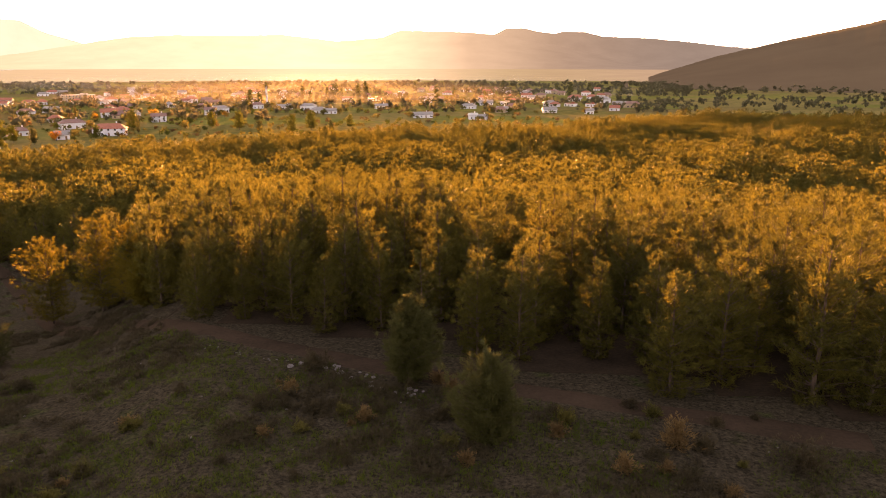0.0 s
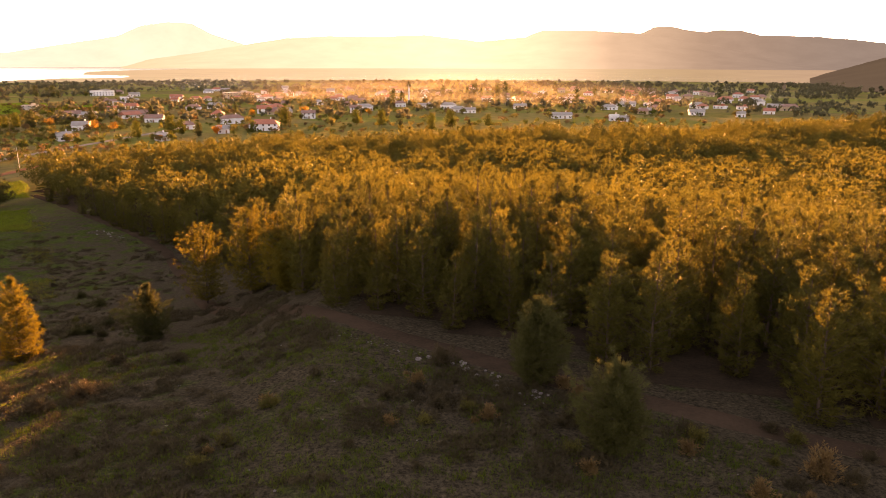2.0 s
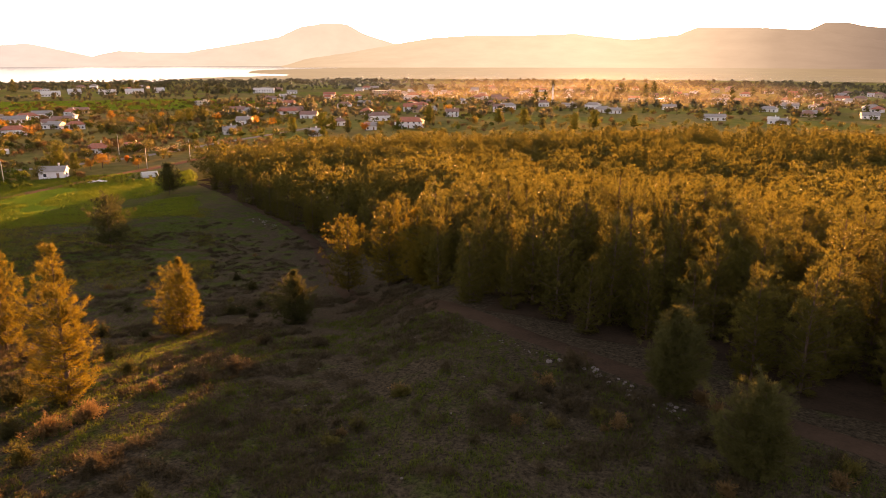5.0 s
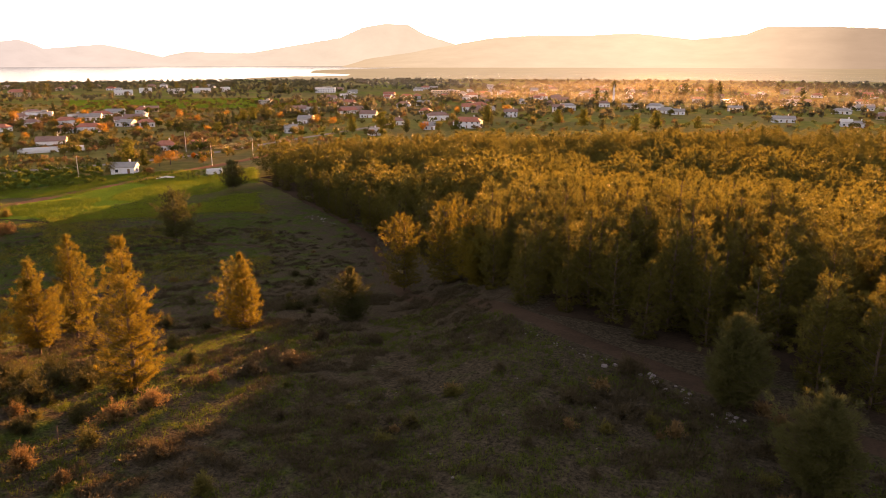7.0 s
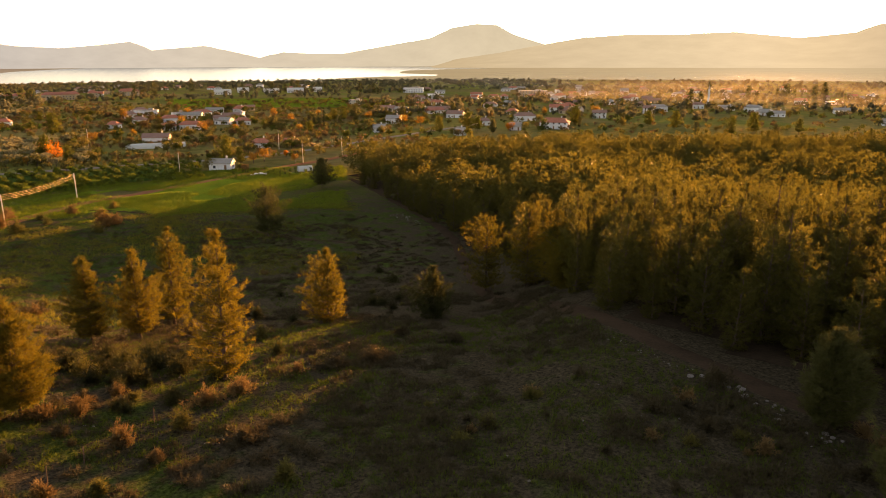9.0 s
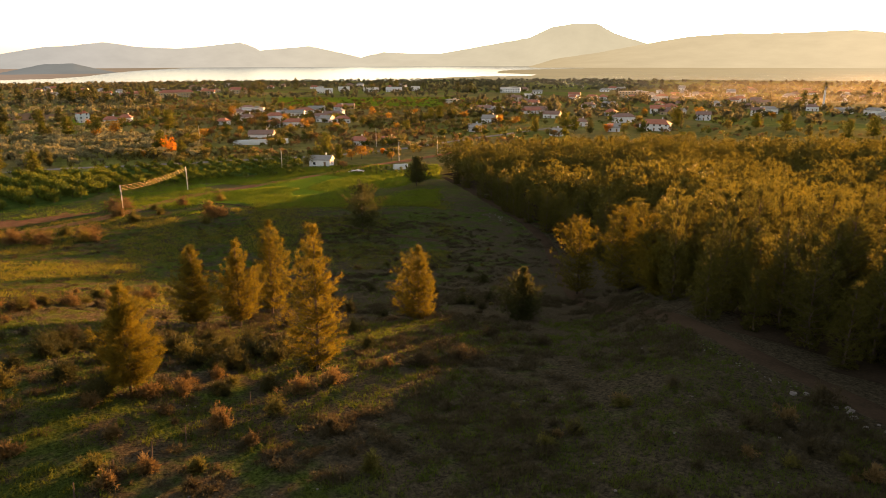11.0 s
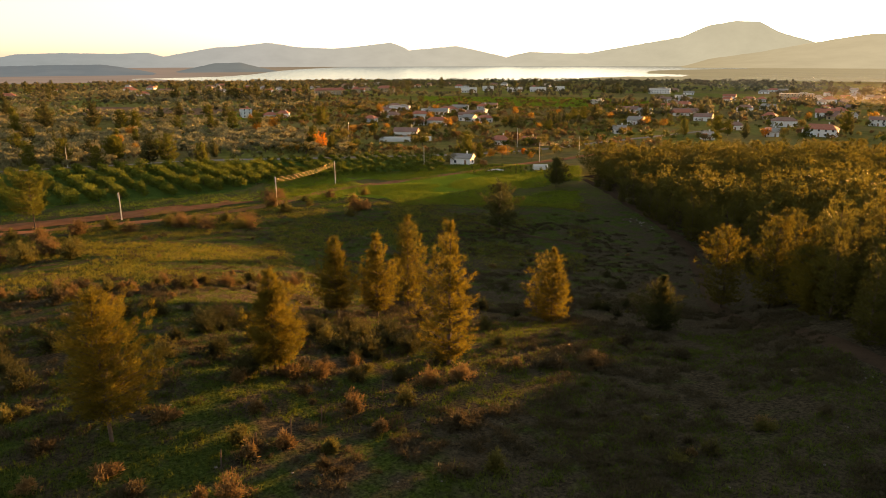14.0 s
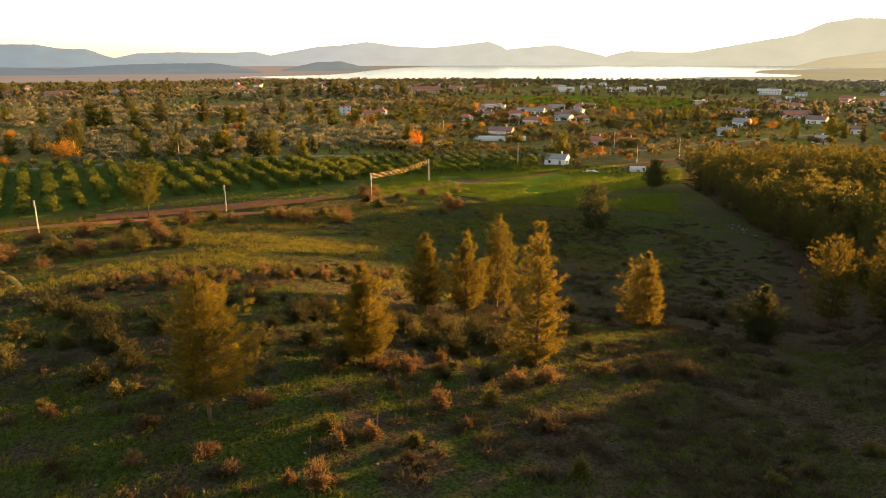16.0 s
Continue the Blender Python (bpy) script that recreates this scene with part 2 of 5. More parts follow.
# ---- the land ----
def land():
    """One sheet from under the drone to the horizon."""
    seg = 720
    rings = np.concatenate([[0.0], np.linspace(6, 36, 8), np.geomspace(37, 5200, 230)])
    a = np.linspace(0, 2 * np.pi, seg, endpoint=False)
    R, A = np.meshgrid(rings[1:], a, indexing="ij")
    x, y = -np.sin(A) * R, np.cos(A) * R
    z = ground_z(x, y)
    verts = np.stack([x, y, z], -1).reshape(-1, 3)
    i = np.arange(len(rings) - 2)[:, None] * seg
    j = np.arange(seg)[None, :]
    k = (j + 1) % seg
    faces = np.stack([i + j, i + seg + j, i + seg + k, i + k], -1).reshape(-1, 4)[:, ::-1]
    me = mesh_np("ground", verts, faces, [GROUND])
    me.polygons.foreach_set("use_smooth", np.ones(len(me.polygons), bool))
    ground = tagged(new("ground", me), "hillside meadow with dry scrub running down to a farmed plain", "ground", kind="structure")
    cap = bpy.data.meshes.new("ground_cap")
    cap.from_pydata([(x, y, z) for x, y, z in verts[:seg]], [], [tuple(range(seg))])
    cap.materials.append(GROUND)
    part_of("crest", cap, ground)
    return ground


def ridge(name, label, crest, r, depth, material, rough=0.12):
    """A range of hills: crest heights by bearing, with spurs and gullies on the slope towards the plain."""
    crest = sorted(crest)
    az = np.arange(crest[0][0], crest[-1][0] + 0.01, 0.2)
    el = np.interp(az, [c[0] for c in crest], [c[1] for c in crest])
    top = EYE + np.tan(np.radians(el)) * r
    rows = 14
    verts = []
    for k in range(rows + 1):
        u = k / rows
        rr = r - depth * (1 - u)
        for j, b in enumerate(az):
            gully = noise.fractal(Vector((b * 0.55, u * 2.2, r * 0.01)), 1.0, 2.0, 4) * rough * math.sin(math.pi * u)
            jag = noise.fractal(Vector((b * 3.1, 7.7, r)), 1.0, 2.0, 3) * r * 0.0004 * u
            h = max(0.0, top[j]) * (u ** 1.25) * (1 + gully) + jag - (4 if k == 0 else 0)
            x, y = spot(b, rr + gully * depth * 0.6)
            verts.append((x, y, h))
    n = len(az)
    for j, b in enumerate(az):      # the far side falls away
        x, y = spot(b, r + 60)
        verts.append((x, y, -5))
    i, j = np.meshgrid(np.arange(rows + 1) * n, np.arange(n - 1), indexing="ij")
    faces = np.stack([i + j, i + j + 1, i + n + j + 1, i + n + j], -1).reshape(-1, 4)
    me = mesh_np(name, verts, faces, [material])
    me.polygons.foreach_set("use_smooth", np.ones(len(me.polygons), bool))
    return tagged(new(name, me), label, "mountain", kind="structure")


def lake():
    shore = [(79, 1840), (77.6, 1862), (75, 1660), (67, 1664), (58, 1661), (52, 1600), (46.6, 1560), (45, 1800), (41.6, 1940), (37.7, 1975), (37.5, 2180),
             (40.5, 2370), (39.8, 2920), (33.7, 3510), (33.1, 3716), (38, 4400), (52, 4750), (63, 4500), (67.2, 3400), (70.7, 2300), (73, 2050), (79, 1900)]
    bm = bmesh.new()
    pts = []
    for (b0, r0), (b1, r1) in zip(shore, shore[1:] + shore[:1]):
        for k in range(6):
            u = k / 6
            w = noise.noise(Vector((b0 + u * (b1 - b0), r0 * 0.003 + u, 3.3)))
            pts.append(bm.verts.new((*spot(b0 + u * (b1 - b0) + w * 0.25, r0 + u * (r1 - r0) + w * 25), 0.7)))
    bm.faces.new(pts)
    bmesh.ops.recalc_face_normals(bm, faces=bm.faces)
    if bm.faces[:][0].normal.z < 0:
        bmesh.ops.reverse_faces(bm, faces=bm.faces)
    me = bpy.data.meshes.new("water")
    bm.to_mesh(me)
    bm.free()
    me.materials.append(WATER)
    return tagged(new("water", me), "broad still lake shining under the evening sky", "lake", kind="structure")


GROUND_OB = land()
lake()
# the far flats emit too: their haze is put into the material
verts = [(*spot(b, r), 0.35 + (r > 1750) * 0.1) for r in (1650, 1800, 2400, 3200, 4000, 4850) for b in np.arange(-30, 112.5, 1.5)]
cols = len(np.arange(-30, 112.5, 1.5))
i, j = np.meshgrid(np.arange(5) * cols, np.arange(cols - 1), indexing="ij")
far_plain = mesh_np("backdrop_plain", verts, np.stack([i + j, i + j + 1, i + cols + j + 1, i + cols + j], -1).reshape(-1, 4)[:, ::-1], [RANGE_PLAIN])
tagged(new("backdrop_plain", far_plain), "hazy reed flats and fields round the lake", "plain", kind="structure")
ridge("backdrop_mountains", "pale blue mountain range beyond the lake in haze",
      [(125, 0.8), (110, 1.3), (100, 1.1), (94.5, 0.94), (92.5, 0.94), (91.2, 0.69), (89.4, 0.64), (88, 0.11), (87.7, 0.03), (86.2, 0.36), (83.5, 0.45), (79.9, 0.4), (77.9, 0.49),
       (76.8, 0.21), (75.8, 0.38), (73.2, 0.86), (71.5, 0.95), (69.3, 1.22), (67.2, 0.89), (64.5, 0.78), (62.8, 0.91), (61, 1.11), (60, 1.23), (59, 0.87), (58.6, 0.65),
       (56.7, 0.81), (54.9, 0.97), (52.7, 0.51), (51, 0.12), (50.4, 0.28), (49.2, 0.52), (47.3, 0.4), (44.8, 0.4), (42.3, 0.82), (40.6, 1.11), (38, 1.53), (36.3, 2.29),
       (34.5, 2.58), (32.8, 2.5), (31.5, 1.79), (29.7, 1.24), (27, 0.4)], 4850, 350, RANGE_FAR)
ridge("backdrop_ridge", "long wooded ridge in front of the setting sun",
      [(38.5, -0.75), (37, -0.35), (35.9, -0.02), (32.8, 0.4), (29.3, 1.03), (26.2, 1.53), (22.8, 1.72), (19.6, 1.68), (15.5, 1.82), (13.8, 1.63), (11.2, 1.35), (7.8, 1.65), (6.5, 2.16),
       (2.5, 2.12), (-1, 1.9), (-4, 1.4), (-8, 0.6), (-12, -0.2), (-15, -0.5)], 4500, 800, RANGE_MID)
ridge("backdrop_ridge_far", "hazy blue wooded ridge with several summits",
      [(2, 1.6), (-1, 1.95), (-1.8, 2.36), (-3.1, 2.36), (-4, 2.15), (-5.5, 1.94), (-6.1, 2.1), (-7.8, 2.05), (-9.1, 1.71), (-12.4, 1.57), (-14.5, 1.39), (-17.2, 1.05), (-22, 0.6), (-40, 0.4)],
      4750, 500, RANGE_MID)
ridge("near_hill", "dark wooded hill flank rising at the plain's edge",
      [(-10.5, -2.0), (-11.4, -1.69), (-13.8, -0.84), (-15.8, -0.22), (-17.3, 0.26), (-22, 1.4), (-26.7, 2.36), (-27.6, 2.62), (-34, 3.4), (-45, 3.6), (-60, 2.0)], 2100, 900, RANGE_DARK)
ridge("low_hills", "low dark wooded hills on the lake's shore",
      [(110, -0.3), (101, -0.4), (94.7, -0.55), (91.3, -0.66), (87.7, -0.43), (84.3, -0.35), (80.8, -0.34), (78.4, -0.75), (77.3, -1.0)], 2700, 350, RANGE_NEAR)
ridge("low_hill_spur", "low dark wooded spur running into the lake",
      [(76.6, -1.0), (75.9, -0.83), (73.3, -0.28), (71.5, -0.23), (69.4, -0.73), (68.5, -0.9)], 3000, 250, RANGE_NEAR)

# ---- pines ----
def sprays(rng, base, out, n, length, width, spread):
    """n narrow leaf blades at each base point, fanned round its outward direction: vertices and triangles."""
    k = len(base)
    d = out[:, None, :] + rng.normal(0, spread, (k, n, 3))
    d /= np.linalg.norm(d, axis=2, keepdims=True) + 1e-9
    side = np.cross(d, rng.normal(0, 1, (k, n, 3)))
    side /= np.linalg.norm(side, axis=2, keepdims=True) + 1e-9
    ln = length * rng.uniform(0.6, 1.2, (k, n, 1))
    b = base[:, None, :] + rng.normal(0, length * 0.30, (k, n, 3))
    v = np.stack([b - side * width * 0.5, b + side * width * 0.5, b + d * ln], 2).reshape(-1, 3)
    return v, np.arange(len(v)).reshape(-1, 3)


def pine_arrays(seed, h, w, whorls, limbs, tufts, blades, length, width, low=0.12, taper=0.9, ragged=0.2, fan=0.5, wood=True):
    """Crown needles in tufts on upswept limbs, and the trunk with its limbs, of one pine."""
    rng = np.random.default_rng(seed)
    lean, lop = rng.normal(0, 0.015, 2), rng.uniform(0, 6.283)
    base, out, inner, heart, segs = [], [], [], [], []
    for i in range(whorls):
        v = min(max((i + rng.uniform(-0.3, 0.3)) / (whorls - 1), 0.0), 0.985)
        u = low + (0.985 - low) * v
        z = u * h
        reach = w / 2 * min(1.0, 1.22 * (1 - v) ** taper + 0.05) * (0.72 + 0.28 * min(1, v / 0.2)) * rng.uniform(1 - ragged, 1 + ragged * 0.5)
        n = max(3, round(limbs * (0.5 + 0.5 * (1 - v))))
        a = rng.uniform(0, 6.283) + 6.283 * np.arange(n) / n + rng.normal(0, 0.28, n)
        ln = reach * rng.uniform(0.6, 1.15, n) * (1 + 0.2 * np.sin(a + lop) + 0.12 * np.sin(3 * a + u * 9 + lop))
        foot = np.array([lean[0] * z, lean[1] * z, z])
        for aj, lj in zip(a, ln):
            d = np.array([math.cos(aj), math.sin(aj), 0.0])
            side = np.array([-d[1], d[0], 0.0])
            rise, curl = (0.05 + 0.75 * v) * lj + rng.normal(0, 0.08), (0.28 + 0.1 * v) * lj
            k = max(1 if v > 0.85 else 2, round(tufts * (0.12 + 0.88 * lj / (w / 2))))
            q = 0.30 + 0.70 * np.linspace(0, 1, k) ** 0.75
            p = foot + d * (q * lj)[:, None] + np.array([0, 0, 1.0]) * (rise * q + curl * q * q)[:, None]
            swing = np.where(np.arange(k) % 2, 1, -1) * (1.08 - q) * rng.uniform(0.25, 0.75, k) * min(lj, 2.2)
            p = p + side * swing[:, None] + rng.normal(0, 0.05 * lj + 0.04, (k, 3))
            base.append(p)
            out.append(d * 0.75 + side * (0.35 * np.sign(swing))[:, None] + np.array([0, 0, 0.55 + 0.4 * v]))
            segs.append((foot, foot + d * lj * 0.9 + np.array([0, 0, rise * 0.9 + curl * 0.8]), 0.005 * h * (1 - u) + 0.015))
            if v > 0.8:
                continue
            q = rng.uniform(0.10, 0.62, (max(1, tufts // 2), 1))
            inner.append(foot + d * q * lj + np.array([0, 0, 1.0]) * (rise * q + curl * q * q) + side * rng.normal(0, 0.12 * lj, (len(q), 1)))
            heart.append(np.tile(d * 0.6 + np.array([0, 0, 0.25]), (len(q), 1)))
    tip = [[lean[0] * h, lean[1] * h, h * q] for q in (0.93, 0.955, 0.975)]
    base, out = np.concatenate(base + [np.array(tip)]), np.concatenate(out + [np.tile([0, 0, 1.0], (3, 1))])
    cv, cf = sprays(rng, base, out, blades, length, width, fan)
    iv, jf = sprays(rng, np.concatenate(inner), np.concatenate(heart), max(3, blades // 5), length * 1.3, width * 2.0, 0.7)
    cv, cf = np.concatenate([cv, iv]), np.concatenate([cf, jf + len(cv)])
    if not wood:
        return cv, cf
    tv, tf = [], []
    def tube(p, q, ra, rb, sides):
        ax = (q - p) / (np.linalg.norm(q - p) + 1e-9)
        s = np.cross(ax, [0.3, 0.9, 0.1])
        s /= np.linalg.norm(s)
        c = np.cross(ax, s)
        o = len(tv)
        for e, rad in ((p, ra), (q, rb)):
            for i in range(sides):
                g = 6.283 * i / sides
                tv.append(e + (s * math.cos(g) + c * math.sin(g)) * rad)
        for i in range(sides):
            tf.append((o + i, o + (i + 1) % sides, o + sides + (i + 1) % sides, o + sides + i))
    pts = [np.array([lean[0] * z + math.sin(z * 0.7 + seed) * 0.05, lean[1] * z, z]) for z in np.linspace(-0.3, h * 0.97, 6)]
    for i in range(5):
        tube(pts[i], pts[i + 1], 0.013 * h * (1 - i / 5.4) + 0.02, 0.013 * h * (1 - (i + 1) / 5.4) + 0.02, 7)
    for foot, end, rad in segs:
        tube(foot, end, rad, rad * 0.3, 3)
    return cv, cf, np.array(tv), np.array(tf)


def pine(name, label, seed, h, w, m, whorls=15, limbs=6, tufts=5, blades=20, length=0.4, width=0.06, low=0.12, group="", leaves=None, taper=0.9, ragged=0.2, fan=0.5):
    cv, cf, tv, tf = pine_arrays(seed, h, w, whorls, limbs, tufts, blades, length, width, low, taper, ragged, fan)
    ob = thing(name, label, "tree", group, m)
    part_of("trunk", mesh_np("trunk", tv, tf, [BARK]), ob)
    part_of("crown", mesh_np("crown", cv, cf, [leaves or PINE]), ob)
    return ob


# the plantation's outline: its near edge and its far edge by bearing
NEAR = [(-45, 62), (-31, 58), (-21, 56), (-12, 56), (-2.6, 57), (0.6, 58), (7.4, 61), (14, 68), (17.3, 69), (23.6, 76), (26, 80), (28, 96), (31, 108), (34, 116), (35.2, 134), (36.8, 160), (40.4, 219), (43.9, 268), (45, 290)]
FAR = [(-45, 640), (-28, 600), (-17, 560), (-10.7, 489), (-5, 450), (0.2, 425), (6.5, 410), (18, 374), (31, 358), (41.5, 341), (45, 300)]


def near_edge(b):
    return true_reach(np.interp(b, [q[0] for q in NEAR], [q[1] for q in NEAR]), b)


def paced_edge(b):
    return float(np.interp(b, [q[0] for q in NEAR], [q[1] for q in NEAR]))


def far_edge(b):
    return np.interp(b, [q[0] for q in FAR], [q[1] for q in FAR]) * 0.985


def plantation():
    rng = np.random.default_rng(11)
    step = 5.1
    gx, gy = np.meshgrid(np.arange(-260, 480, step), np.arange(-10, 660, step))
    x = (gx + rng.normal(0, 1.0, gx.shape)).ravel()
    y = (gy + rng.normal(0, 1.0, gx.shape)).ravel()
    b, r = np.degrees(np.arctan2(-x, y)), np.hypot(x, y)
    clear = np.array([noise.noise(Vector((px * 0.03, py * 0.03, 4.2))) for px, py in zip(x, y)])
    keep = (b > -38) & (b < 45) & (r > near_edge(b) + rng.uniform(0, 3, len(b))) & (r < far_edge(b)) & (rng.uniform(0, 1, len(b)) > 0.04 + 0.25 * (clear > 0.35))
    x, y, b, r = x[keep], y[keep], b[keep], r[keep]
    depth = r - near_edge(b)
    order = np.argsort(depth + 0.35 * r)
    x, y, b, r, depth = x[order], y[order], b[order], r[order], depth[order]
    size = rng.uniform(0.72, 1.14, len(x)) * (1.0 + 0.12 * np.sin(x * 0.05) * np.sin(y * 0.04))
    size[rng.uniform(0, 1, len(x)) < 0.06] *= 0.65
    size *= 1 + 0.16 * smooth(6, 25, depth) * (1 - smooth(220, 320, r))      # taller inside the wood than along its edge
    turn = rng.uniform(0, 360, len(x))
    kinds = []
    for k in range(7):
        h, w = 9.8 + 0.6 * (k % 3), 5.3 + 0.4 * (k % 4)
        kinds.append(pine("pine_tree", "tall bushy plantation pine with golden sunlit top", 100 + k, h, w, None, 14, 6, 7, 24, 0.40, 0.066, 0.03, "pine plantation", None, 0.66, 0.25, 0.55))
    for i in range(260):
        m = Matrix.LocRotScale((x[i], y[i], float(ground_z(x[i], y[i])) - 0.1), Euler((0, 0, radians(turn[i]))), None)
        src = kinds[i % 7]
        ob = src if i < 7 else copy_thing(src, m)
        ob.matrix_basis = m @ Matrix.Diagonal((size[i], size[i], size[i] * 1.02, 1))
    # the rest of the wood, joined
    temp, thin = [], []
    for k in range(6):
        temp.append(pine_arrays(200 + k, 9.9 + 0.7 * (k % 3), 5.6 + 0.4 * (k % 3), 10, 6, 4, 13, 0.55, 0.125, 0.12, 0.66, 0.25, 0.5, False))
        thin.append(pine_arrays(220 + k, 9.9 + 0.7 * (k % 3), 5.8 + 0.4 * (k % 3), 7, 6, 3, 9, 0.75, 0.22, 0.30, 0.66, 0.25, 0.5, False))
    V, F, o = [], [], 0
    for i in range(260, len(x)):
        v, f = (temp if r[i] < 180 else thin)[i % 6]
        c, s = math.cos(turn[i]), math.sin(turn[i])
        w = v * size[i]
        w = np.stack([w[:, 0] * c - w[:, 1] * s + x[i], w[:, 0] * s + w[:, 1] * c + y[i], w[:, 2] + float(ground_z(x[i], y[i]))], 1)
        V.append(w)
        F.append(f + o)
        o += len(v)
    print("plantation trees", len(x), "joined quads", sum(len(f) for f in F))
    tagged(new("pine_wood", mesh_np("pine_wood", np.concatenate(V), np.concatenate(F), [PINE])), "dense plantation of young pines lit gold along their tops", "woodland", kind="stuff")


plantation()

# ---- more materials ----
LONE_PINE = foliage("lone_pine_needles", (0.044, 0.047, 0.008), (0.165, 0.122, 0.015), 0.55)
# dark-leaved trees; also the shaded copy of the lone pine needles
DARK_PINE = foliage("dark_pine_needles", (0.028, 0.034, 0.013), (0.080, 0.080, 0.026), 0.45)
# thorn leaves darkened: the shade under the pines is put into their colour
SHADED_THICKET = foliage("shade_darkened_thorn_leaves", (0.016, 0.020, 0.008), (0.055, 0.052, 0.018), 0.35)
GROVE_PINE = foliage("grove_pine_needles", (0.034, 0.046, 0.008), (0.120, 0.118, 0.018), 0.45)
CITRUS = foliage("citrus_leaves", (0.026, 0.046, 0.008), (0.135, 0.155, 0.020), 0.45)
OLIVE = foliage("olive_leaves", (0.085, 0.088, 0.046), (0.250, 0.225, 0.120), 0.4)
BROAD = foliage("broad_leaves", (0.046, 0.050, 0.013), (0.185, 0.145, 0.036), 0.45)
AUTUMN = foliage("autumn_leaves", (0.125, 0.070, 0.014), (0.330, 0.180, 0.024), 0.5)
FLAME = foliage("flame_leaves", (0.300, 0.085, 0.010), (0.520, 0.190, 0.016), 0.5)
RUST = foliage("rusty_twigs", (0.066, 0.044, 0.020), (0.160, 0.106, 0.044), 0.4)
SHRUB = foliage("shrub_leaves", (0.032, 0.035, 0.011), (0.125, 0.110, 0.028), 0.4)
SCRUB = foliage("scrub_twigs", (0.026, 0.022, 0.013), (0.070, 0.056, 0.030), 0.3)
# greyer, low-contrast leaves: the haze of distance is put into their colour
HAZED_LEAF = foliage("haze_greyed_leaves", (0.058, 0.062, 0.036), (0.130, 0.116, 0.066), 0.5)
GRASS = foliage("grass_blades", (0.024, 0.050, 0.007), (0.080, 0.092, 0.014), 0.45)
STONE = plain_mat("field_stone", (0.12, 0.105, 0.10), 0.9, 0.35, 2.0)
TRACK = soil_mat("trodden_track", (0.030, 0.022, 0.015), (0.056, 0.038, 0.026))
RED_SOIL = soil_mat("red_soil", (0.090, 0.046, 0.025), (0.190, 0.098, 0.054))
ROAD_SOIL = soil_mat("road_dirt", (0.150, 0.068, 0.036), (0.260, 0.128, 0.070))
ASPHALT = soil_mat("worn_asphalt", (0.160, 0.140, 0.120), (0.260, 0.230, 0.200))
GREEN_CROP = crop_mat("green_crop", (0.075, 0.120, 0.010), (0.190, 0.220, 0.022), (0.090, 0.080, 0.024))
STUBBLE = soil_mat("dry_stubble", (0.130, 0.100, 0.030), (0.230, 0.180, 0.060), 0.5)
GROVE_FLOOR = soil_mat("grove_floor", (0.025, 0.055, 0.010), (0.080, 0.110, 0.025), 0.5)
CLAY = soil_mat("tilled_clay", (0.110, 0.070, 0.045), (0.200, 0.135, 0.085), 0.5)
NEEDLE_FLOOR = soil_mat("needle_litter", (0.022, 0.017, 0.012), (0.046, 0.033, 0.022))
PLASTER = plain_mat("white_plaster", (0.56, 0.56, 0.60), 0.85, 0.15, 0.4)
CREAM = plain_mat("cream_plaster", (0.34, 0.26, 0.17), 0.85, 0.15, 0.4)
BLUE_WALL = plain_mat("pale_blue_plaster", (0.44, 0.50, 0.56), 0.85, 0.1, 0.4)
BLOCKWORK = plain_mat("grey_blockwork", (0.36, 0.33, 0.30), 0.9, 0.2, 0.6)
TILE = plain_mat("red_roof_tiles", (0.30, 0.105, 0.065), 0.8, 0.3, 1.2)
TILE_OLD = plain_mat("old_roof_tiles", (0.20, 0.115, 0.095), 0.85, 0.3, 1.2)
SHEET = plain_mat("grey_roof_sheet", (0.24, 0.225, 0.215), 0.55, 0.2, 0.8, 0.3)
FOIL = plain_mat("white_plastic_film", (0.42, 0.42, 0.41), 0.5, 0.1, 0.8)
WOOD_POLE = plain_mat("pole_concrete", (0.42, 0.38, 0.33), 0.85, 0.2, 2.0)
# the low sun's gold is painted into the wire's base colour
WIRE = plain_mat("sun_gold_wire", (0.44, 0.33, 0.15), 0.6, 0.1, 1.0, 0.2, 0)
IRON = plain_mat("galvanised_iron", (0.40, 0.40, 0.40), 0.5, 0.2, 2.0, 0.7)
DOOR = plain_mat("brown_door", (0.16, 0.09, 0.05), 0.6, 0.2, 2.0)
m, t, b = node_mat("window_glass")
b.inputs["Base Color"].default_value, b.inputs["Roughness"].default_value = (0.03, 0.035, 0.04, 1), 0.08
GLASS = m


# ---- sheets on the ground: tracks, plots ----
def ribbon(name, label, line, width, material, category, lift=0.07):
    pts = [Vector(spot(*q)) for q in line]
    path = []
    for p, q in zip(pts, pts[1:]):
        n = max(2, int((q - p).length / 2.5))
        path += [p.lerp(q, i / n) for i in range(n)]
    path.append(pts[-1])
    for _ in range(12):
        path = [path[0]] + [(a + b * 2 + c) / 4 for a, b, c in zip(path, path[1:], path[2:])] + [path[-1]]
    across = 5
    verts = []
    for i, p in enumerate(path):
        d = (path[min(i + 1, len(path) - 1)] - path[max(i - 1, 0)]).normalized()
        s = Vector((-d.y, d.x))
        w = width * (1 + 0.22 * noise.noise(Vector((p.x * 0.12, p.y * 0.12, 1.7))))
        for k in range(across):
            q = p + s * w * (k / (across - 1) - 0.5)
            edge = 0.0 if 0 < k < across - 1 else -0.12
            verts.append((q.x, q.y, float(ground_z(q.x, q.y)) + lift + edge))
    i, k = np.meshgrid(np.arange(len(path) - 1) * across, np.arange(across - 1), indexing="ij")
    faces = np.stack([i + k, i + k + 1, i + across + k + 1, i + across + k], -1).reshape(-1, 4)
    me = mesh_np(name, verts, faces[:, ::-1], [material])
    return tagged(new(name, me), label, category, kind="structure")


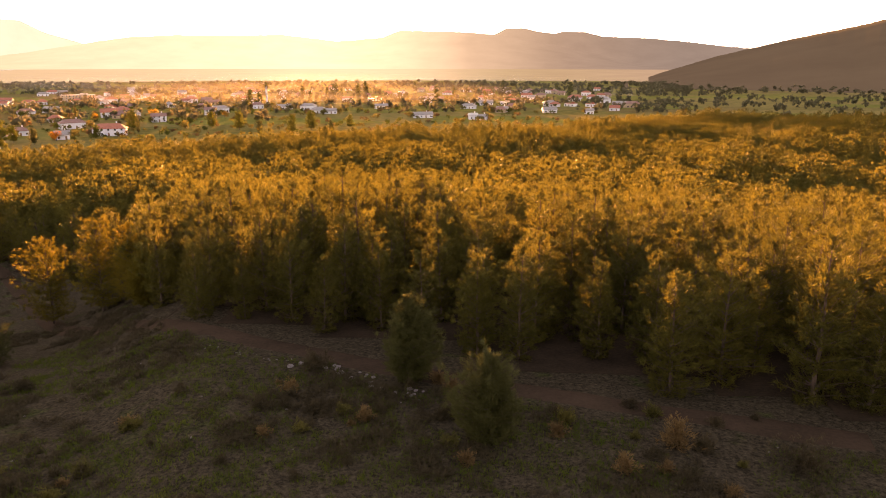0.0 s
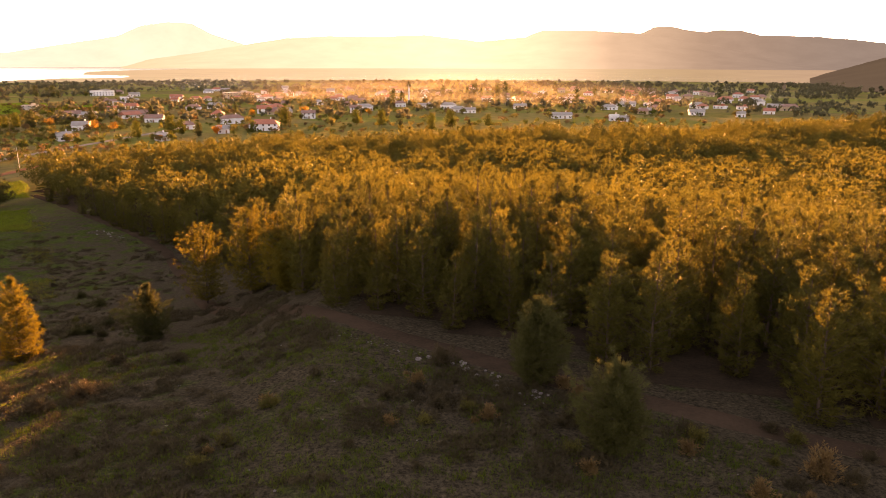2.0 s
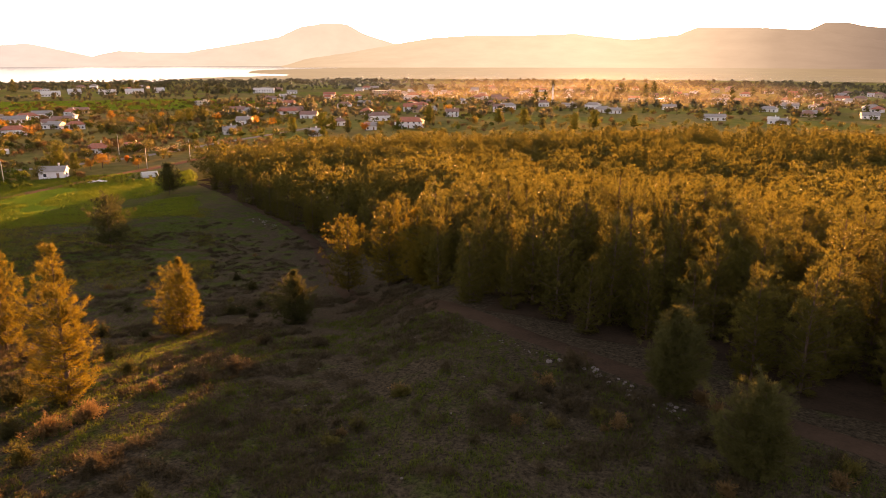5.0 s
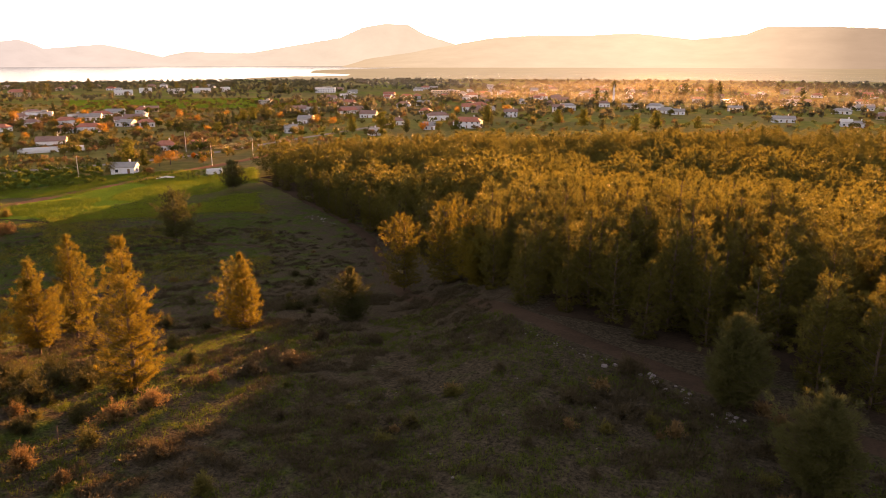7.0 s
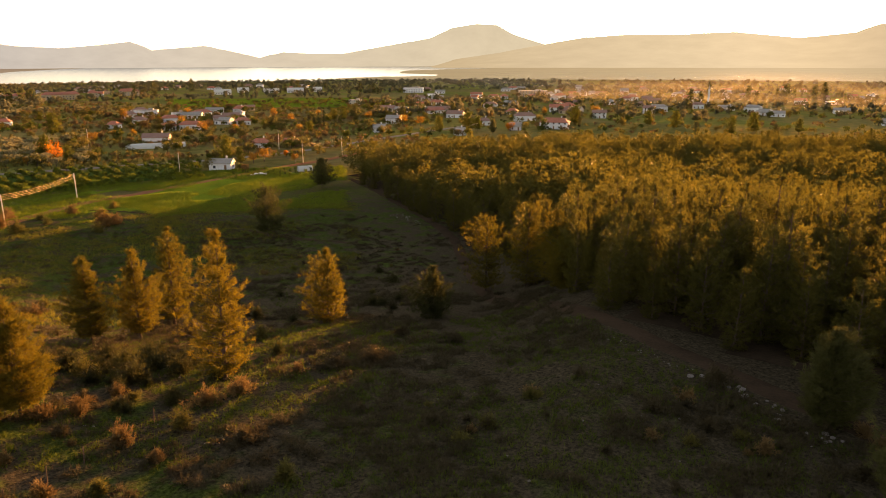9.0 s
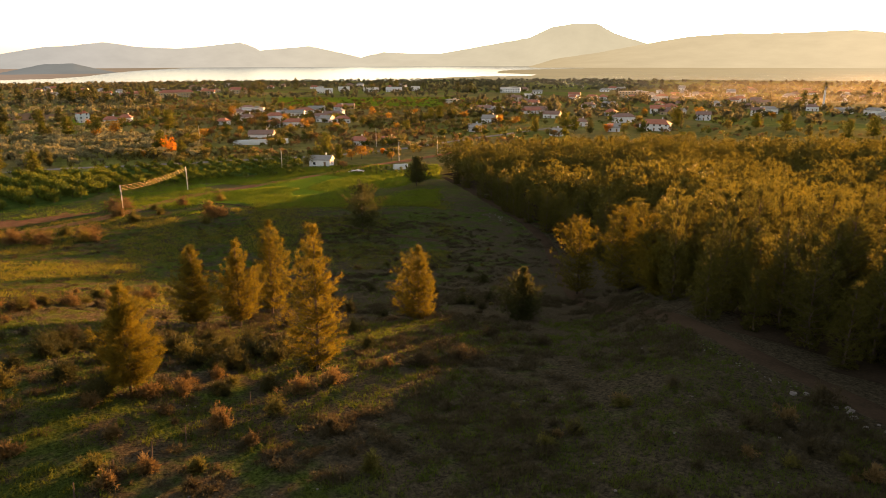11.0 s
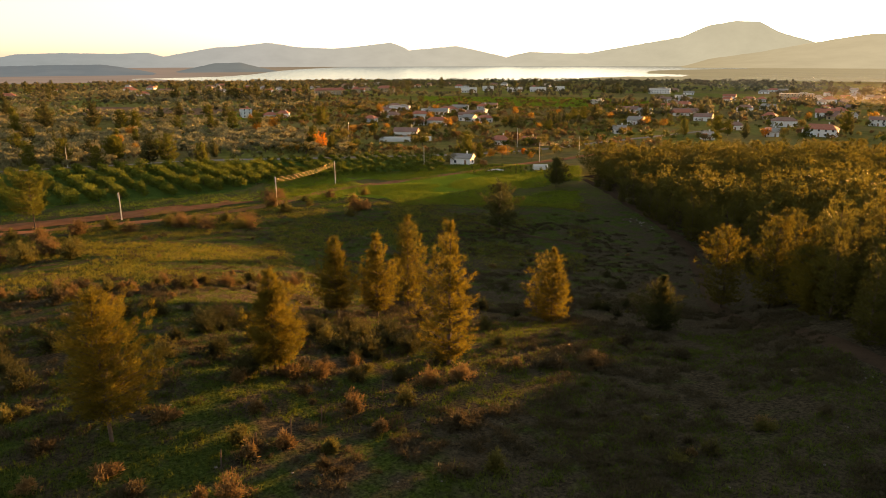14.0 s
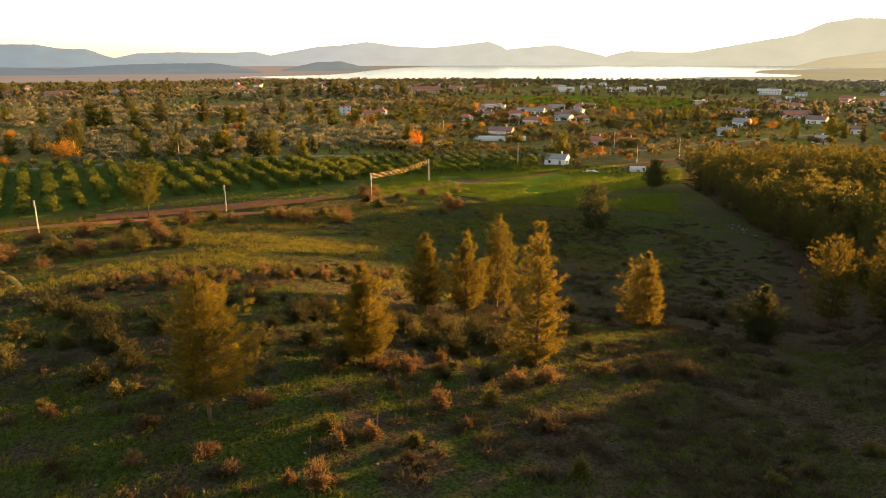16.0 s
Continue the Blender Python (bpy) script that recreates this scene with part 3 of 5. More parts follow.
def plot(name, label, corners, material, lift=0.05, cell=3.0):
    """A plot of land draped over the ground inside its outline, with a wavering edge."""
    P = np.array([spot(*q) for q in corners])
    lo, hi = P.min(0) - 2, P.max(0) + 2
    gx, gy = np.meshgrid(np.arange(lo[0], hi[0], cell), np.arange(lo[1], hi[1], cell))
    wob = np.sin(gx * 0.31) * 0.8 + np.sin(gy * 0.27 + 1) * 0.8
    px, py = gx + wob, gy + wob
    inside = np.zeros(gx.shape, bool)
    for (x0, y0), (x1, y1) in zip(P, np.roll(P, -1, 0)):
        hit = ((y0 > py) != (y1 > py)) & (px < (x1 - x0) * (py - y0) / (y1 - y0 + 1e-9) + x0)
        inside ^= hit
    ny, nx = gx.shape
    q = inside[:-1, :-1] & inside[1:, :-1] & inside[:-1, 1:] & inside[1:, 1:]
    i, j = np.nonzero(q)
    o = i * nx + j
    faces = np.stack([o, o + 1, o + nx + 1, o + nx], 1)
    verts = np.stack([gx, gy, ground_z(gx, gy) + lift], -1).reshape(-1, 3)
    used = np.unique(faces)
    remap = np.zeros(len(verts), int)
    remap[used] = np.arange(len(used))
    me = mesh_np(name, verts[used], remap[faces], [material])
    return tagged(new(name, me), label, "field", kind="structure")


plot("field_crop", "bright green young crop in a sunlit field", [(69, 250), (62.7, 268), (53.6, 296), (45, 312), (45.5, 283), (53.1, 256), (56.7, 233), (60.5, 236)], GREEN_CROP)
plot("field_lower_crop", "green strip of crop below the citrus grove", [(71, 262), (67, 275), (57, 302), (58, 290), (66, 266)], GREEN_CROP, 0.09)
plot("field_grove", "grass floor between citrus rows", [(104, 222), (96, 236), (89.6, 248), (82.8, 257), (73.7, 259), (70, 276), (57.5, 305), (57.2, 341), (69, 338), (84.6, 345), (95.6, 352), (104, 350)], GROVE_FLOOR)
plot("field_strip", "reddish tilled strip beside the dirt road", [(95, 226), (89, 236), (80, 240), (72, 246), (71, 238), (76, 228), (84, 225)], RED_SOIL, 0.13)
plot("field_stubble", "yellowed grass plot beyond the houses", [(60, 470), (52, 450), (47, 465), (48, 500), (60, 510)], STUBBLE, 0.12)
plot("field_far_green", "wide green field in front of the white sheds", [(58, 760), (40, 700), (37, 800), (44, 900), (58, 930)], GREEN_CROP, 0.2, 8)
plot("field_far_stubble", "wide pale stubble field on the plain", [(64, 640), (56, 700), (58, 830), (66, 800)], STUBBLE, 0.16, 8)
plot("field_bare", "bare tilled field among the olive groves", [(84, 700), (73, 640), (71, 720), (82, 820)], CLAY, 0.2, 8)
plot("field_side_green", "small green meadow by the pale blue house", [(73, 590), (66, 560), (66, 620), (73, 650)], GREEN_CROP, 0.2, 5)
plot("forest_floor", "brown needle litter under the pines", [(b, paced_edge(b) + 1) for b in range(-38, 46, 3)] + [(b, float(far_edge(b)) - 4) for b in range(45, -39, -4)], NEEDLE_FLOOR, 0.04, 4)
ribbon("path_forest", "reddish dirt track along the plantation's edge", [(b, paced_edge(b) - 3.4) for b in (-31, -24, -16, -8, 0, 6, 12, 18, 24)] + [(29, 76), (33, 82), (35, 104), (36, 145), (38.5, 195), (42.5, 255), (44.5, 282)], 3.4, TRACK, "path", 0.08)
ribbon("road_dirt", "rutted reddish dirt road through the fields", [(104, 220), (96.2, 222), (92.7, 222.7), (87, 222), (80.8, 218.5), (75.5, 219), (71, 227), (68.2, 242), (64.5, 261), (60, 272), (55.4, 290), (50.8, 316), (48, 327), (44.6, 353), (42, 380)], 4.8, ROAD_SOIL, "road", 0.16)
ribbon("road_paved", "pale worn village road", [(75, 352), (65, 345), (57, 348), (50.7, 362), (47, 383), (43.5, 413), (38, 470), (33, 540)], 5.0, ASPHALT, "road", 0.2)
ribbon("road_grove", "narrow grey lane behind the citrus grove", [(104, 352), (95, 356), (88, 352), (80, 352), (75, 352)], 3.2, ASPHALT, "road", 0.2)
ribbon("path_foot", "faint trodden footpath through dry grass", [(98.5, 185), (97.6, 165), (96.7, 150), (96.0, 128), (95.3, 110), (94.6, 99), (94.1, 91)], 1.3, STUBBLE, "path", 0.05)
# flat dark ribbon added for the ditch line beside the crop
ribbon("path_dark_strip", "dark strip of ground between meadow and crop", [(64, 248), (61.3, 240), (57, 212), (53.4, 182), (49, 156), (44, 140)], 1.8, TRACK, "path", 0.07)


# ---- leafy plants ----
def leafy_arrays(seed, w, h, foot, blobs, leaves, leaf, flat=1.0):
    """Leaves spread over the lumps of a crown that reaches from height foot to h."""
    rng = np.random.default_rng(seed)
    V = []
    ch = h - foot
    for i in range(blobs):
        a, q = rng.uniform(0, 6.283), rng.uniform(0, 1) ** 0.6
        zc = foot + ch * rng.uniform(0.28, 0.78)
        rad = min(w, ch) * rng.uniform(0.20, 0.34)
        c = np.array([math.cos(a) * q * (w / 2 - rad * 0.7), math.sin(a) * q * (w / 2 - rad * 0.7), zc])
        d = rng.normal(0, 1, (leaves, 3))
        d /= np.linalg.norm(d, axis=1, keepdims=True)
        p = c + d * rad * rng.uniform(0.65, 1.12, (leaves, 1)) * np.array([1, 1, min(1.2, ch / w) * flat + 0.1])
        p[:, 2] = np.maximum(p[:, 2], foot * 0.8 + 0.02)
        nrm = d + rng.normal(0, 0.55, d.shape)
        nrm /= np.linalg.norm(nrm, axis=1, keepdims=True)
        s = np.cross(nrm, rng.normal(0, 1, d.shape))
        s /= np.linalg.norm(s, axis=1, keepdims=True)
        u = np.cross(nrm, s)
        k = leaf * rng.uniform(0.6, 1.3, (leaves, 1))
        V.append(np.stack([p - s * k * 0.5, p - u * k * 0.3, p + s * k * 0.55, p + u * k * 0.32], 1).reshape(-1, 3))
    V = np.concatenate(V)
    return V, np.arange(len(V)).reshape(-1, 4)


def stem_mesh(seed, h, rad, spread):
    bm = bmesh.new()
    rng = random.Random(seed)
    def limb(p, q, ra, rb):
        m = bmesh.ops.create_cone(bm, cap_ends=True, segments=6, radius1=ra, radius2=rb, depth=(q - p).length)
        bmesh.ops.transform(bm, verts=m["verts"], matrix=Matrix.Translation((p + q) / 2) @ (q - p).to_track_quat("Z", "Y").to_matrix().to_4x4())
    fork = Vector((rng.uniform(-0.1, 0.1), rng.uniform(-0.1, 0.1), h * 0.45))
    limb(Vector((0, 0, -0.2)), fork, rad, rad * 0.7)
    for i in range(4):
        a = 1.57 * i + rng.uniform(-0.4, 0.4)
        limb(fork, Vector((math.cos(a) * spread, math.sin(a) * spread, h * rng.uniform(0.75, 0.95))), rad * 0.55, rad * 0.15)
    me = bpy.data.meshes.new("trunk")
    bm.to_mesh(me)
    bm.free()
    me.materials.append(BARK)
    return me


def leafy(name, label, seed, w, h, foot, material, blobs=9, leaves=60, leaf=0.4, group="", category="tree"):
    ob = thing(name, label, category, group)
    part_of("trunk", stem_mesh(seed, h * 0.8, 0.03 * h + 0.03, w * 0.28), ob)
    part_of("crown", mesh_np("crown", *leafy_arrays(seed, w, h, foot, blobs, leaves, leaf), [material]), ob)
    return ob


def shrub(name, label, seed, w, h, material, n=260, length=0.5, group="", category="shrub"):
    """A low bush: twigs that fan out from the ground."""
    rng = np.random.default_rng(seed)
    a, e = rng.uniform(0, 6.283, n), rng.uniform(0.15, 1.5, n)
    d = np.stack([np.cos(a) * np.cos(e), np.sin(a) * np.cos(e), np.sin(e)], 1)
    q = rng.uniform(0.2, 0.85, (n, 1)) * rng.choice([0.8, 1.0, 1.15], (n, 1))
    lump = 1 + 0.25 * np.sin(a * 3 + seed)[:, None]
    base = d * q * lump * np.array([w / 2, w / 2, h])
    v, f = sprays(rng, base, d, 7, length * 0.75, length * 0.2, 0.55)
    v[:, 2] = np.maximum(v[:, 2], -0.02)
    ob = thing(name, label, category, group)
    part_of("foliage", mesh_np("foliage", v, f, [material]), ob)
    tw = []
    for k in range(7):
        g = 6.283 * k / 7
        tw += [(0.03 * math.cos(g), 0.03 * math.sin(g), -0.1), (0.03 * math.cos(g + 1), 0.03 * math.sin(g + 1), -0.1), (w * 0.3 * math.cos(g), w * 0.3 * math.sin(g), h * 0.7)]
    part_of("stem", mesh_np("stem", tw, np.arange(21).reshape(-1, 3), [BARK]), ob)
    return ob


def scatter_copies(sources, places, rng, lo=0.8, hi=1.2):
    """The sources stand on the first places, copies of them on the rest."""
    for i, (x, y) in enumerate(places):
        s = rng.uniform(lo, hi)
        m = Matrix.LocRotScale((x, y, float(ground_z(x, y)) - 0.03), Euler((0, 0, rng.uniform(0, 6.283))), None)
        ob = sources[i] if i < len(sources) else copy_thing(sources[i % len(sources)], m)
        ob.matrix_basis = m @ Matrix.Diagonal((s, s, s * rng.uniform(0.9, 1.1), 1))


def joined(name, label, category, arrays, places, rng, material, lo=0.7, hi=1.3, index=None):
    V, F, o = [], [], 0
    for i, (x, y) in enumerate(places):
        v, f = arrays[i % len(arrays)]
        g, s = rng.uniform(0, 6.283), rng.uniform(lo, hi)
        c, n = math.cos(g) * s, math.sin(g) * s
        V.append(np.stack([v[:, 0] * c - v[:, 1] * n + x, v[:, 0] * n + v[:, 1] * c + y, v[:, 2] * s + float(ground_z(x, y))], 1))
        F.append(f + o)
        o += len(v)
    return tagged(new(name, mesh_np(name, np.concatenate(V), np.concatenate(F), [material])), label, category, kind="stuff")


def field_of(n, b0, b1, r0, r1, rng, even=True):
    """n places between two bearings and two distances, spread evenly over the ground."""
    b = rng.uniform(b0, b1, n)
    r = np.sqrt(rng.uniform(r0 * r0, r1 * r1, n)) if even else rng.uniform(r0, r1, n)
    return np.stack([-np.sin(np.radians(b)) * r, np.cos(np.radians(b)) * r], 1)


# ---- the pines on the meadow ----
# label, bearing, distance, height, width, height of the lowest limbs, taper
LONE = [("full round-topped pine with a bare trunk foot", 83.6, 51.0, 11.0, 8.0, 0.2, 0.8), ("slim ragged pine glowing in side light", 70.4, 58.7, 9.2, 5.2, 0.10, 0.85),
        ("tall dense conical pine with gold side", 55.5, 59.0, 13.2, 7.0, 0.07, 1.0), ("small pine at the edge of a clump", 65.0, 74.5, 8.9, 5.4, 0.1, 0.95),
        ("mid-sized pine inside a clump", 61.6, 73.6, 9.4, 5.6, 0.1, 1.0), ("tall pine behind a clump of pines", 59.0, 78.0, 11.0, 5.4, 0.1, 0.9),
        ("lone bright conical pine in the meadow", 46.8, 73.6, 8.2, 6.6, 0.05, 1.1), ("small shaded pine beside the wood", 37.9, 73.2, 5.8, 5.4, 0.04, 1.2),
        ("gold-lit pine standing before the plantation", 33.4, 86.0, 9.6, 6.6, 0.08, 0.6), ("broad gold-lit pine before the plantation", 30.0, 88.0, 10.8, 6.8, 0.08, 0.65),
        ("gold-topped pine at the plantation's corner", 27.6, 90, 9.8, 6.0, 0.08, 0.7), ("half-grown pine before the plantation", 27.0, 86.0, 6.4, 4.6, 0.06, 0.8),
        ("dark green young pine in shade by the track", 6.1, 55.6, 7.5, 5.0, 0.05, 0.8), ("bushy shaded pine in the meadow's corner", -1.2, 45.2, 6.3, 5.8, 0.04, 0.8)]
for i, (label, bearing, r, h, w, low, taper) in enumerate(LONE):
    k = float(true_reach(r, bearing)) / r
    # the three pines in shade get darker needles, shade put into their colour
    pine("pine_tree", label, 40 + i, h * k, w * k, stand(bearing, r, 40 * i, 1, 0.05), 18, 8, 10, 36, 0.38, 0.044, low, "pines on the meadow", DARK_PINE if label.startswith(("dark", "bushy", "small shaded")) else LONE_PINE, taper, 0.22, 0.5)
for i, (label, bearing, r, h, w, low) in enumerate([("dark spreading pine on the slope", 51.3, 164, 11.0, 9.3, 0.12), ("dark round pine at the field's corner", 46.8, 262, 10.5, 9.2, 0.16),
                                                     ("tall roadside pine with a bare trunk", 86.6, 227, 15.4, 11.6, 0.28)]):
    k = float(true_reach(r, bearing)) / r
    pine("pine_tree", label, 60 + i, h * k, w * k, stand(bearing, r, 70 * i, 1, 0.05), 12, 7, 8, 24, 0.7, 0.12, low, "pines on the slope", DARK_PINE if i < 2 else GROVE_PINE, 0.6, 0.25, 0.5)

# ---- bushes ----
rng = np.random.default_rng(5)
for i, (bearing, r, w, h) in enumerate([(63.9, 50.4, 2.4, 1.7), (75.0, 40.2, 2.3, 1.9), (69.2, 57.5, 2.6, 1.3), (66.5, 57.6, 2.2, 1.2), (73.4, 57.7, 2.0, 1.0), (85.8, 108, 4.5, 2.6),
                                        (57.2, 54.5, 4.2, 1.6), (54.4, 55.6, 3.6, 1.4), (72.2, 52, 1.4, 0.8), (70, 46, 1.5, 0.9), (-17.2, 47, 3.2, 2.2), (61.5, 47, 1.2, 0.8), (94.1, 142, 4.0, 2.4)]):
    ob = shrub("bush", "rust-coloured dry bush on the meadow", 300 + i, w, h, RUST, 240, 0.42, "bushes on the meadow")
    ob.matrix_world = stand(bearing, r, 33 * i)
for i, (bearing, r, w, h) in enumerate([(59.3, 50.9, 2.0, 1.6), (51.2, 63.5, 2.4, 1.8), (66, 64.5, 4.2, 2.2), (63, 65.5, 4.4, 2.4), (96.4, 81, 3.2, 2.8), (97.3, 69.6, 4.2, 3.4), (93.4, 74, 3.0, 2.0),
                                        (52.4, 69.1, 3.0, 2.4), (73.8, 47.5, 2.0, 1.2), (51.2, 41.6, 1.6, 1.4), (66.2, 44.5, 1.2, 1.0), (79, 66, 3.0, 2.0), (95, 76, 2.4, 1.6)]):
    ob = shrub("bush", "olive-green bush with yellowish sunlit tips", 330 + i, w, h, SHRUB, 300, 0.36, "bushes on the meadow")
    ob.matrix_world = stand(bearing, r, 51 * i)
for i, (bearing, r, w, h) in enumerate([(46.5, 58.5, 4.4, 1.7), (43.2, 59.5, 3.6, 1.5), (54.6, 47, 2.2, 1.2), (14.2, 59.6, 3.6, 1.8), (-27, 47.8, 6.0, 2.0), (68.5, 69, 5.0, 2.4), (71, 72, 4.6, 2.4), (74, 75, 4.6, 2.0), (64.5, 70, 4, 2),
                                        (58, 72, 4, 2.2), (40.5, 66, 2.6, 1.3), (36, 64, 2.4, 1.2)]):
    ob = shrub("bush", "dark thorny bush in shade", 360 + i, w, h, SCRUB, 320, 0.36, "bushes on the meadow")
    ob.matrix_world = stand(bearing, r, 29 * i)
strip = [spot(b + rng.normal(0, 0.5), r + rng.normal(0, 1.5)) for b, r in zip(np.linspace(89.5, 94.5, 26), np.linspace(67, 98, 26))]
p = np.concatenate([strip, field_of(60, 56, 76, 61, 88, rng), field_of(16, 38, 55, 95, 150, rng), field_of(12, 78, 92, 60, 90, rng)])
scatter_copies([shrub("thorn_bush", "dense thorn bush growing under the pines, coloured dark as if shaded", 380 + i, 3.4, 1.7, SHADED_THICKET, 260, 0.36, "thorn bushes") for i in range(3)], p, rng, 0.5, 1.4)
# hedge along the dirt road, and bushes on the bank
hedge = [shrub("hedge_bush", "tangled yellow-brown hedge bush beside the road", 400 + i, 6.0, 3.4, (RUST, SHRUB, RUST, BROAD)[i], 300, 0.7, "hedge by the road") for i in range(4)]
line = np.concatenate([field_of(22, 84.0, 99, 158, 178, rng), field_of(14, 85, 103, 196, 212, rng), field_of(16, 70, 84, 196, 214, rng), field_of(12, 62, 71, 210, 250, rng)])
scatter_copies(hedge, line, rng, 0.5, 1.25)
low = [shrub("low_bush", "small dry bush in the meadow", 420 + i, 1.6, 0.9, (SCRUB, RUST, SHRUB, SCRUB)[i], 110, 0.32, "low bushes in the meadow") for i in range(4)]
scatter_copies(low, np.concatenate([field_of(70, 60, 99, 40, 110, rng), field_of(60, 40, 62, 40, 170, rng), field_of(50, 64, 100, 110, 205, rng), field_of(60, -25, 40, 40, 58, rng)]), rng, 0.45, 1.3)
band = [spot(b + rng.normal(0, 1.0), r + rng.normal(0, 2.5)) for b, r in zip(np.linspace(66, 91, 46), np.linspace(92, 108, 46))]
scatter_copies([shrub("bank_bush", "reddish bare bush on the old field bank", 440 + i, 2.4, 1.6, (RUST, SCRUB, SHRUB)[i], 150, 0.45, "bushes on the old bank") for i in range(3)], band, rng, 0.5, 1.3)

# dark scrub and grass over the meadow
tuft = [sprays(np.random.default_rng(i), np.random.default_rng(90 + i).normal(0, 0.22, (8, 3)) * np.array([1.6, 1.6, 0.1]), np.tile([0, 0, 1.0], (8, 1)), 4, 0.34, 0.07, 0.45) for i in range(4)]
clump = []
for i in range(4):
    q = np.random.default_rng(70 + i)
    base = q.normal(0, 0.30, (26, 3)) * np.array([1, 1, 0.3])
    base[:, 2] = np.abs(base[:, 2])
    clump.append(sprays(q, base, base * 1.5 + np.array([0, 0, 0.6]), 6, 0.22, 0.055, 0.6))


def open_meadow(p):
    b, r = np.degrees(np.arctan2(-p[:, 0], p[:, 1])), np.hypot(p[:, 0], p[:, 1])
    return p[(r < near_edge(np.clip(b, -45, 60)) - 6) | (b > 46)]


patch = lambda p, s, off: np.array([noise.noise(Vector((x * s, y * s, off))) for x, y in p])
p = open_meadow(np.concatenate([field_of(9000, -32, 64, 36, 120, rng), field_of(1500, 64, 100, 36, 120, rng), field_of(3000, 35, 60, 85, 210, rng), field_of(260, -180, 180, 0, 38, rng), field_of(1800, 44, 100, 100, 215, rng)]))
p = p[patch(p, 0.07, 2.0) + 0.6 * patch(p, 0.4, 7.0) > 0.02]
joined("scrub", "low brown thorny scrub scattered over the meadow", "scrub", clump, p, rng, SCRUB, 0.5, 1.7)
p = open_meadow(np.concatenate([field_of(15000, -32, 100, 36, 95, rng), field_of(1500, -180, 180, 0, 38, rng), field_of(9000, 44, 100, 90, 215, rng)]))
p = p[patch(p, 0.09, 5.0) > -0.25]
FIELD_GRASS = foliage("field_grass_blades", (0.040, 0.054, 0.009), (0.140, 0.125, 0.021), 0.5)
q = np.concatenate([field_of(9500, 58, 104, 112, 232, rng), field_of(2500, 44, 60, 150, 240, rng)])
q = q[patch(q, 0.045, 12.0) > -0.1]
long_tuft = [sprays(np.random.default_rng(30 + i), np.random.default_rng(60 + i).normal(0, 0.9, (9, 3)) * np.array([1, 1, 0.03]), np.tile([0, 0, 1.0], (9, 1)), 4, 0.42, 0.09, 0.5) for i in range(4)]
q2 = np.concatenate([field_of(26000, 45, 70, 226, 318, rng), field_of(1500, 70, 100, 240, 262, rng)])
q2 = q2[patch(q2, 0.05, 22.0) > -0.22]
CROP_BLADE = foliage("crop_blades", (0.070, 0.110, 0.010), (0.190, 0.210, 0.022), 0.5)
joined("crop_grass", "young green crop and grass of the level fields", "crop", [sprays(np.random.default_rng(20 + i), np.random.default_rng(25 + i).normal(0, 0.9, (6, 3)) * np.array([1, 1, 0.03]), np.tile([0, 0, 1.0], (6, 1)), 2, 0.40, 0.17, 0.4) for i in range(4)], q2, rng, CROP_BLADE, 0.6, 1.2)
joined("field_grass", "yellow-green uncut grass of the lower meadow", "grass", long_tuft, q, rng, FIELD_GRASS, 0.6, 1.3)
joined("grass", "rough green and yellow meadow grass", "grass", tuft, p, rng, GRASS, 0.4, 1.1)


# ---- stakes and heaps of cuttings on the meadow ----
for bearing, r in ((72.5, 46), (69.5, 47.5), (66.8, 49), (64, 51), (61.4, 53), (75.5, 44.5)):
    ob = thing("fence_stake", "leaning grey wooden fence stake in the grass", "stake", "fence stakes", stand(bearing, r, 20))
    bm = bmesh.new()
    bmesh.ops.create_cone(bm, cap_ends=True, segments=6, radius1=0.06, radius2=0.045, depth=1.7, matrix=Matrix.Translation((0.05, 0, 0.6)) @ Matrix.Rotation(0.09, 4, "Y"))
    part("stake", bm, BARK, ob)
for i, (bearing, r) in enumerate(((96.0, 42), (84.5, 46.5), (82.8, 43.5), (79.5, 53), (88.5, 52), (81, 106))):
    ob = shrub("brush_heap", "flat heap of dry reddish cuttings in the grass", 470 + i, 2.6, 0.5, RUST if i % 2 else SCRUB, 200, 0.5, "heaps of cuttings", "brush heap")
    ob.matrix_world = stand(bearing, r, 60 * i)


# ---- stones ----
def stone_mesh(seed, size):
    bm = bmesh.new()
    bmesh.ops.create_icosphere(bm, subdivisions=2, radius=size)
    for v in bm.verts:
        v.co *= 1 + 0.45 * noise.noise(v.co * (1.6 / size) + Vector((seed, 0, 0)))
        v.co.z *= 0.6
    me = bpy.data.meshes.new("stone")
    bm.to_mesh(me)
    bm.free()
    me.materials.append(STONE)
    return me


rocks = [stone_mesh(i, 0.28) for i in range(5)]
places = np.concatenate([[spot(b + rng.normal(0, 0.35), r + rng.normal(0, 1.6)) for b, r in zip(np.linspace(37.2, 40.8, 55), np.linspace(165, 205, 55))],
                         [spot(b + rng.normal(0, 0.6), paced_edge(b) - 7 + rng.normal(0, 0.8)) for b in np.linspace(5, 25, 60)], field_of(70, -25, 70, 40, 70, rng), field_of(50, 55, 98, 40, 110, rng)])
for i, (x, y) in enumerate(open_meadow(places)):
    ob = tagged(new("stone", rocks[i % 5]), "pale grey field stone lying in the grass", "stone", "stones in the meadow")
    s = rng.uniform(0.4, 1.2) * (0.9 if i < 55 else 0.36)
    ob.matrix_world = Matrix.LocRotScale((x, y, float(ground_z(x, y)) + 0.02), Euler((0, 0, rng.uniform(0, 6.28))), (s, s, s))


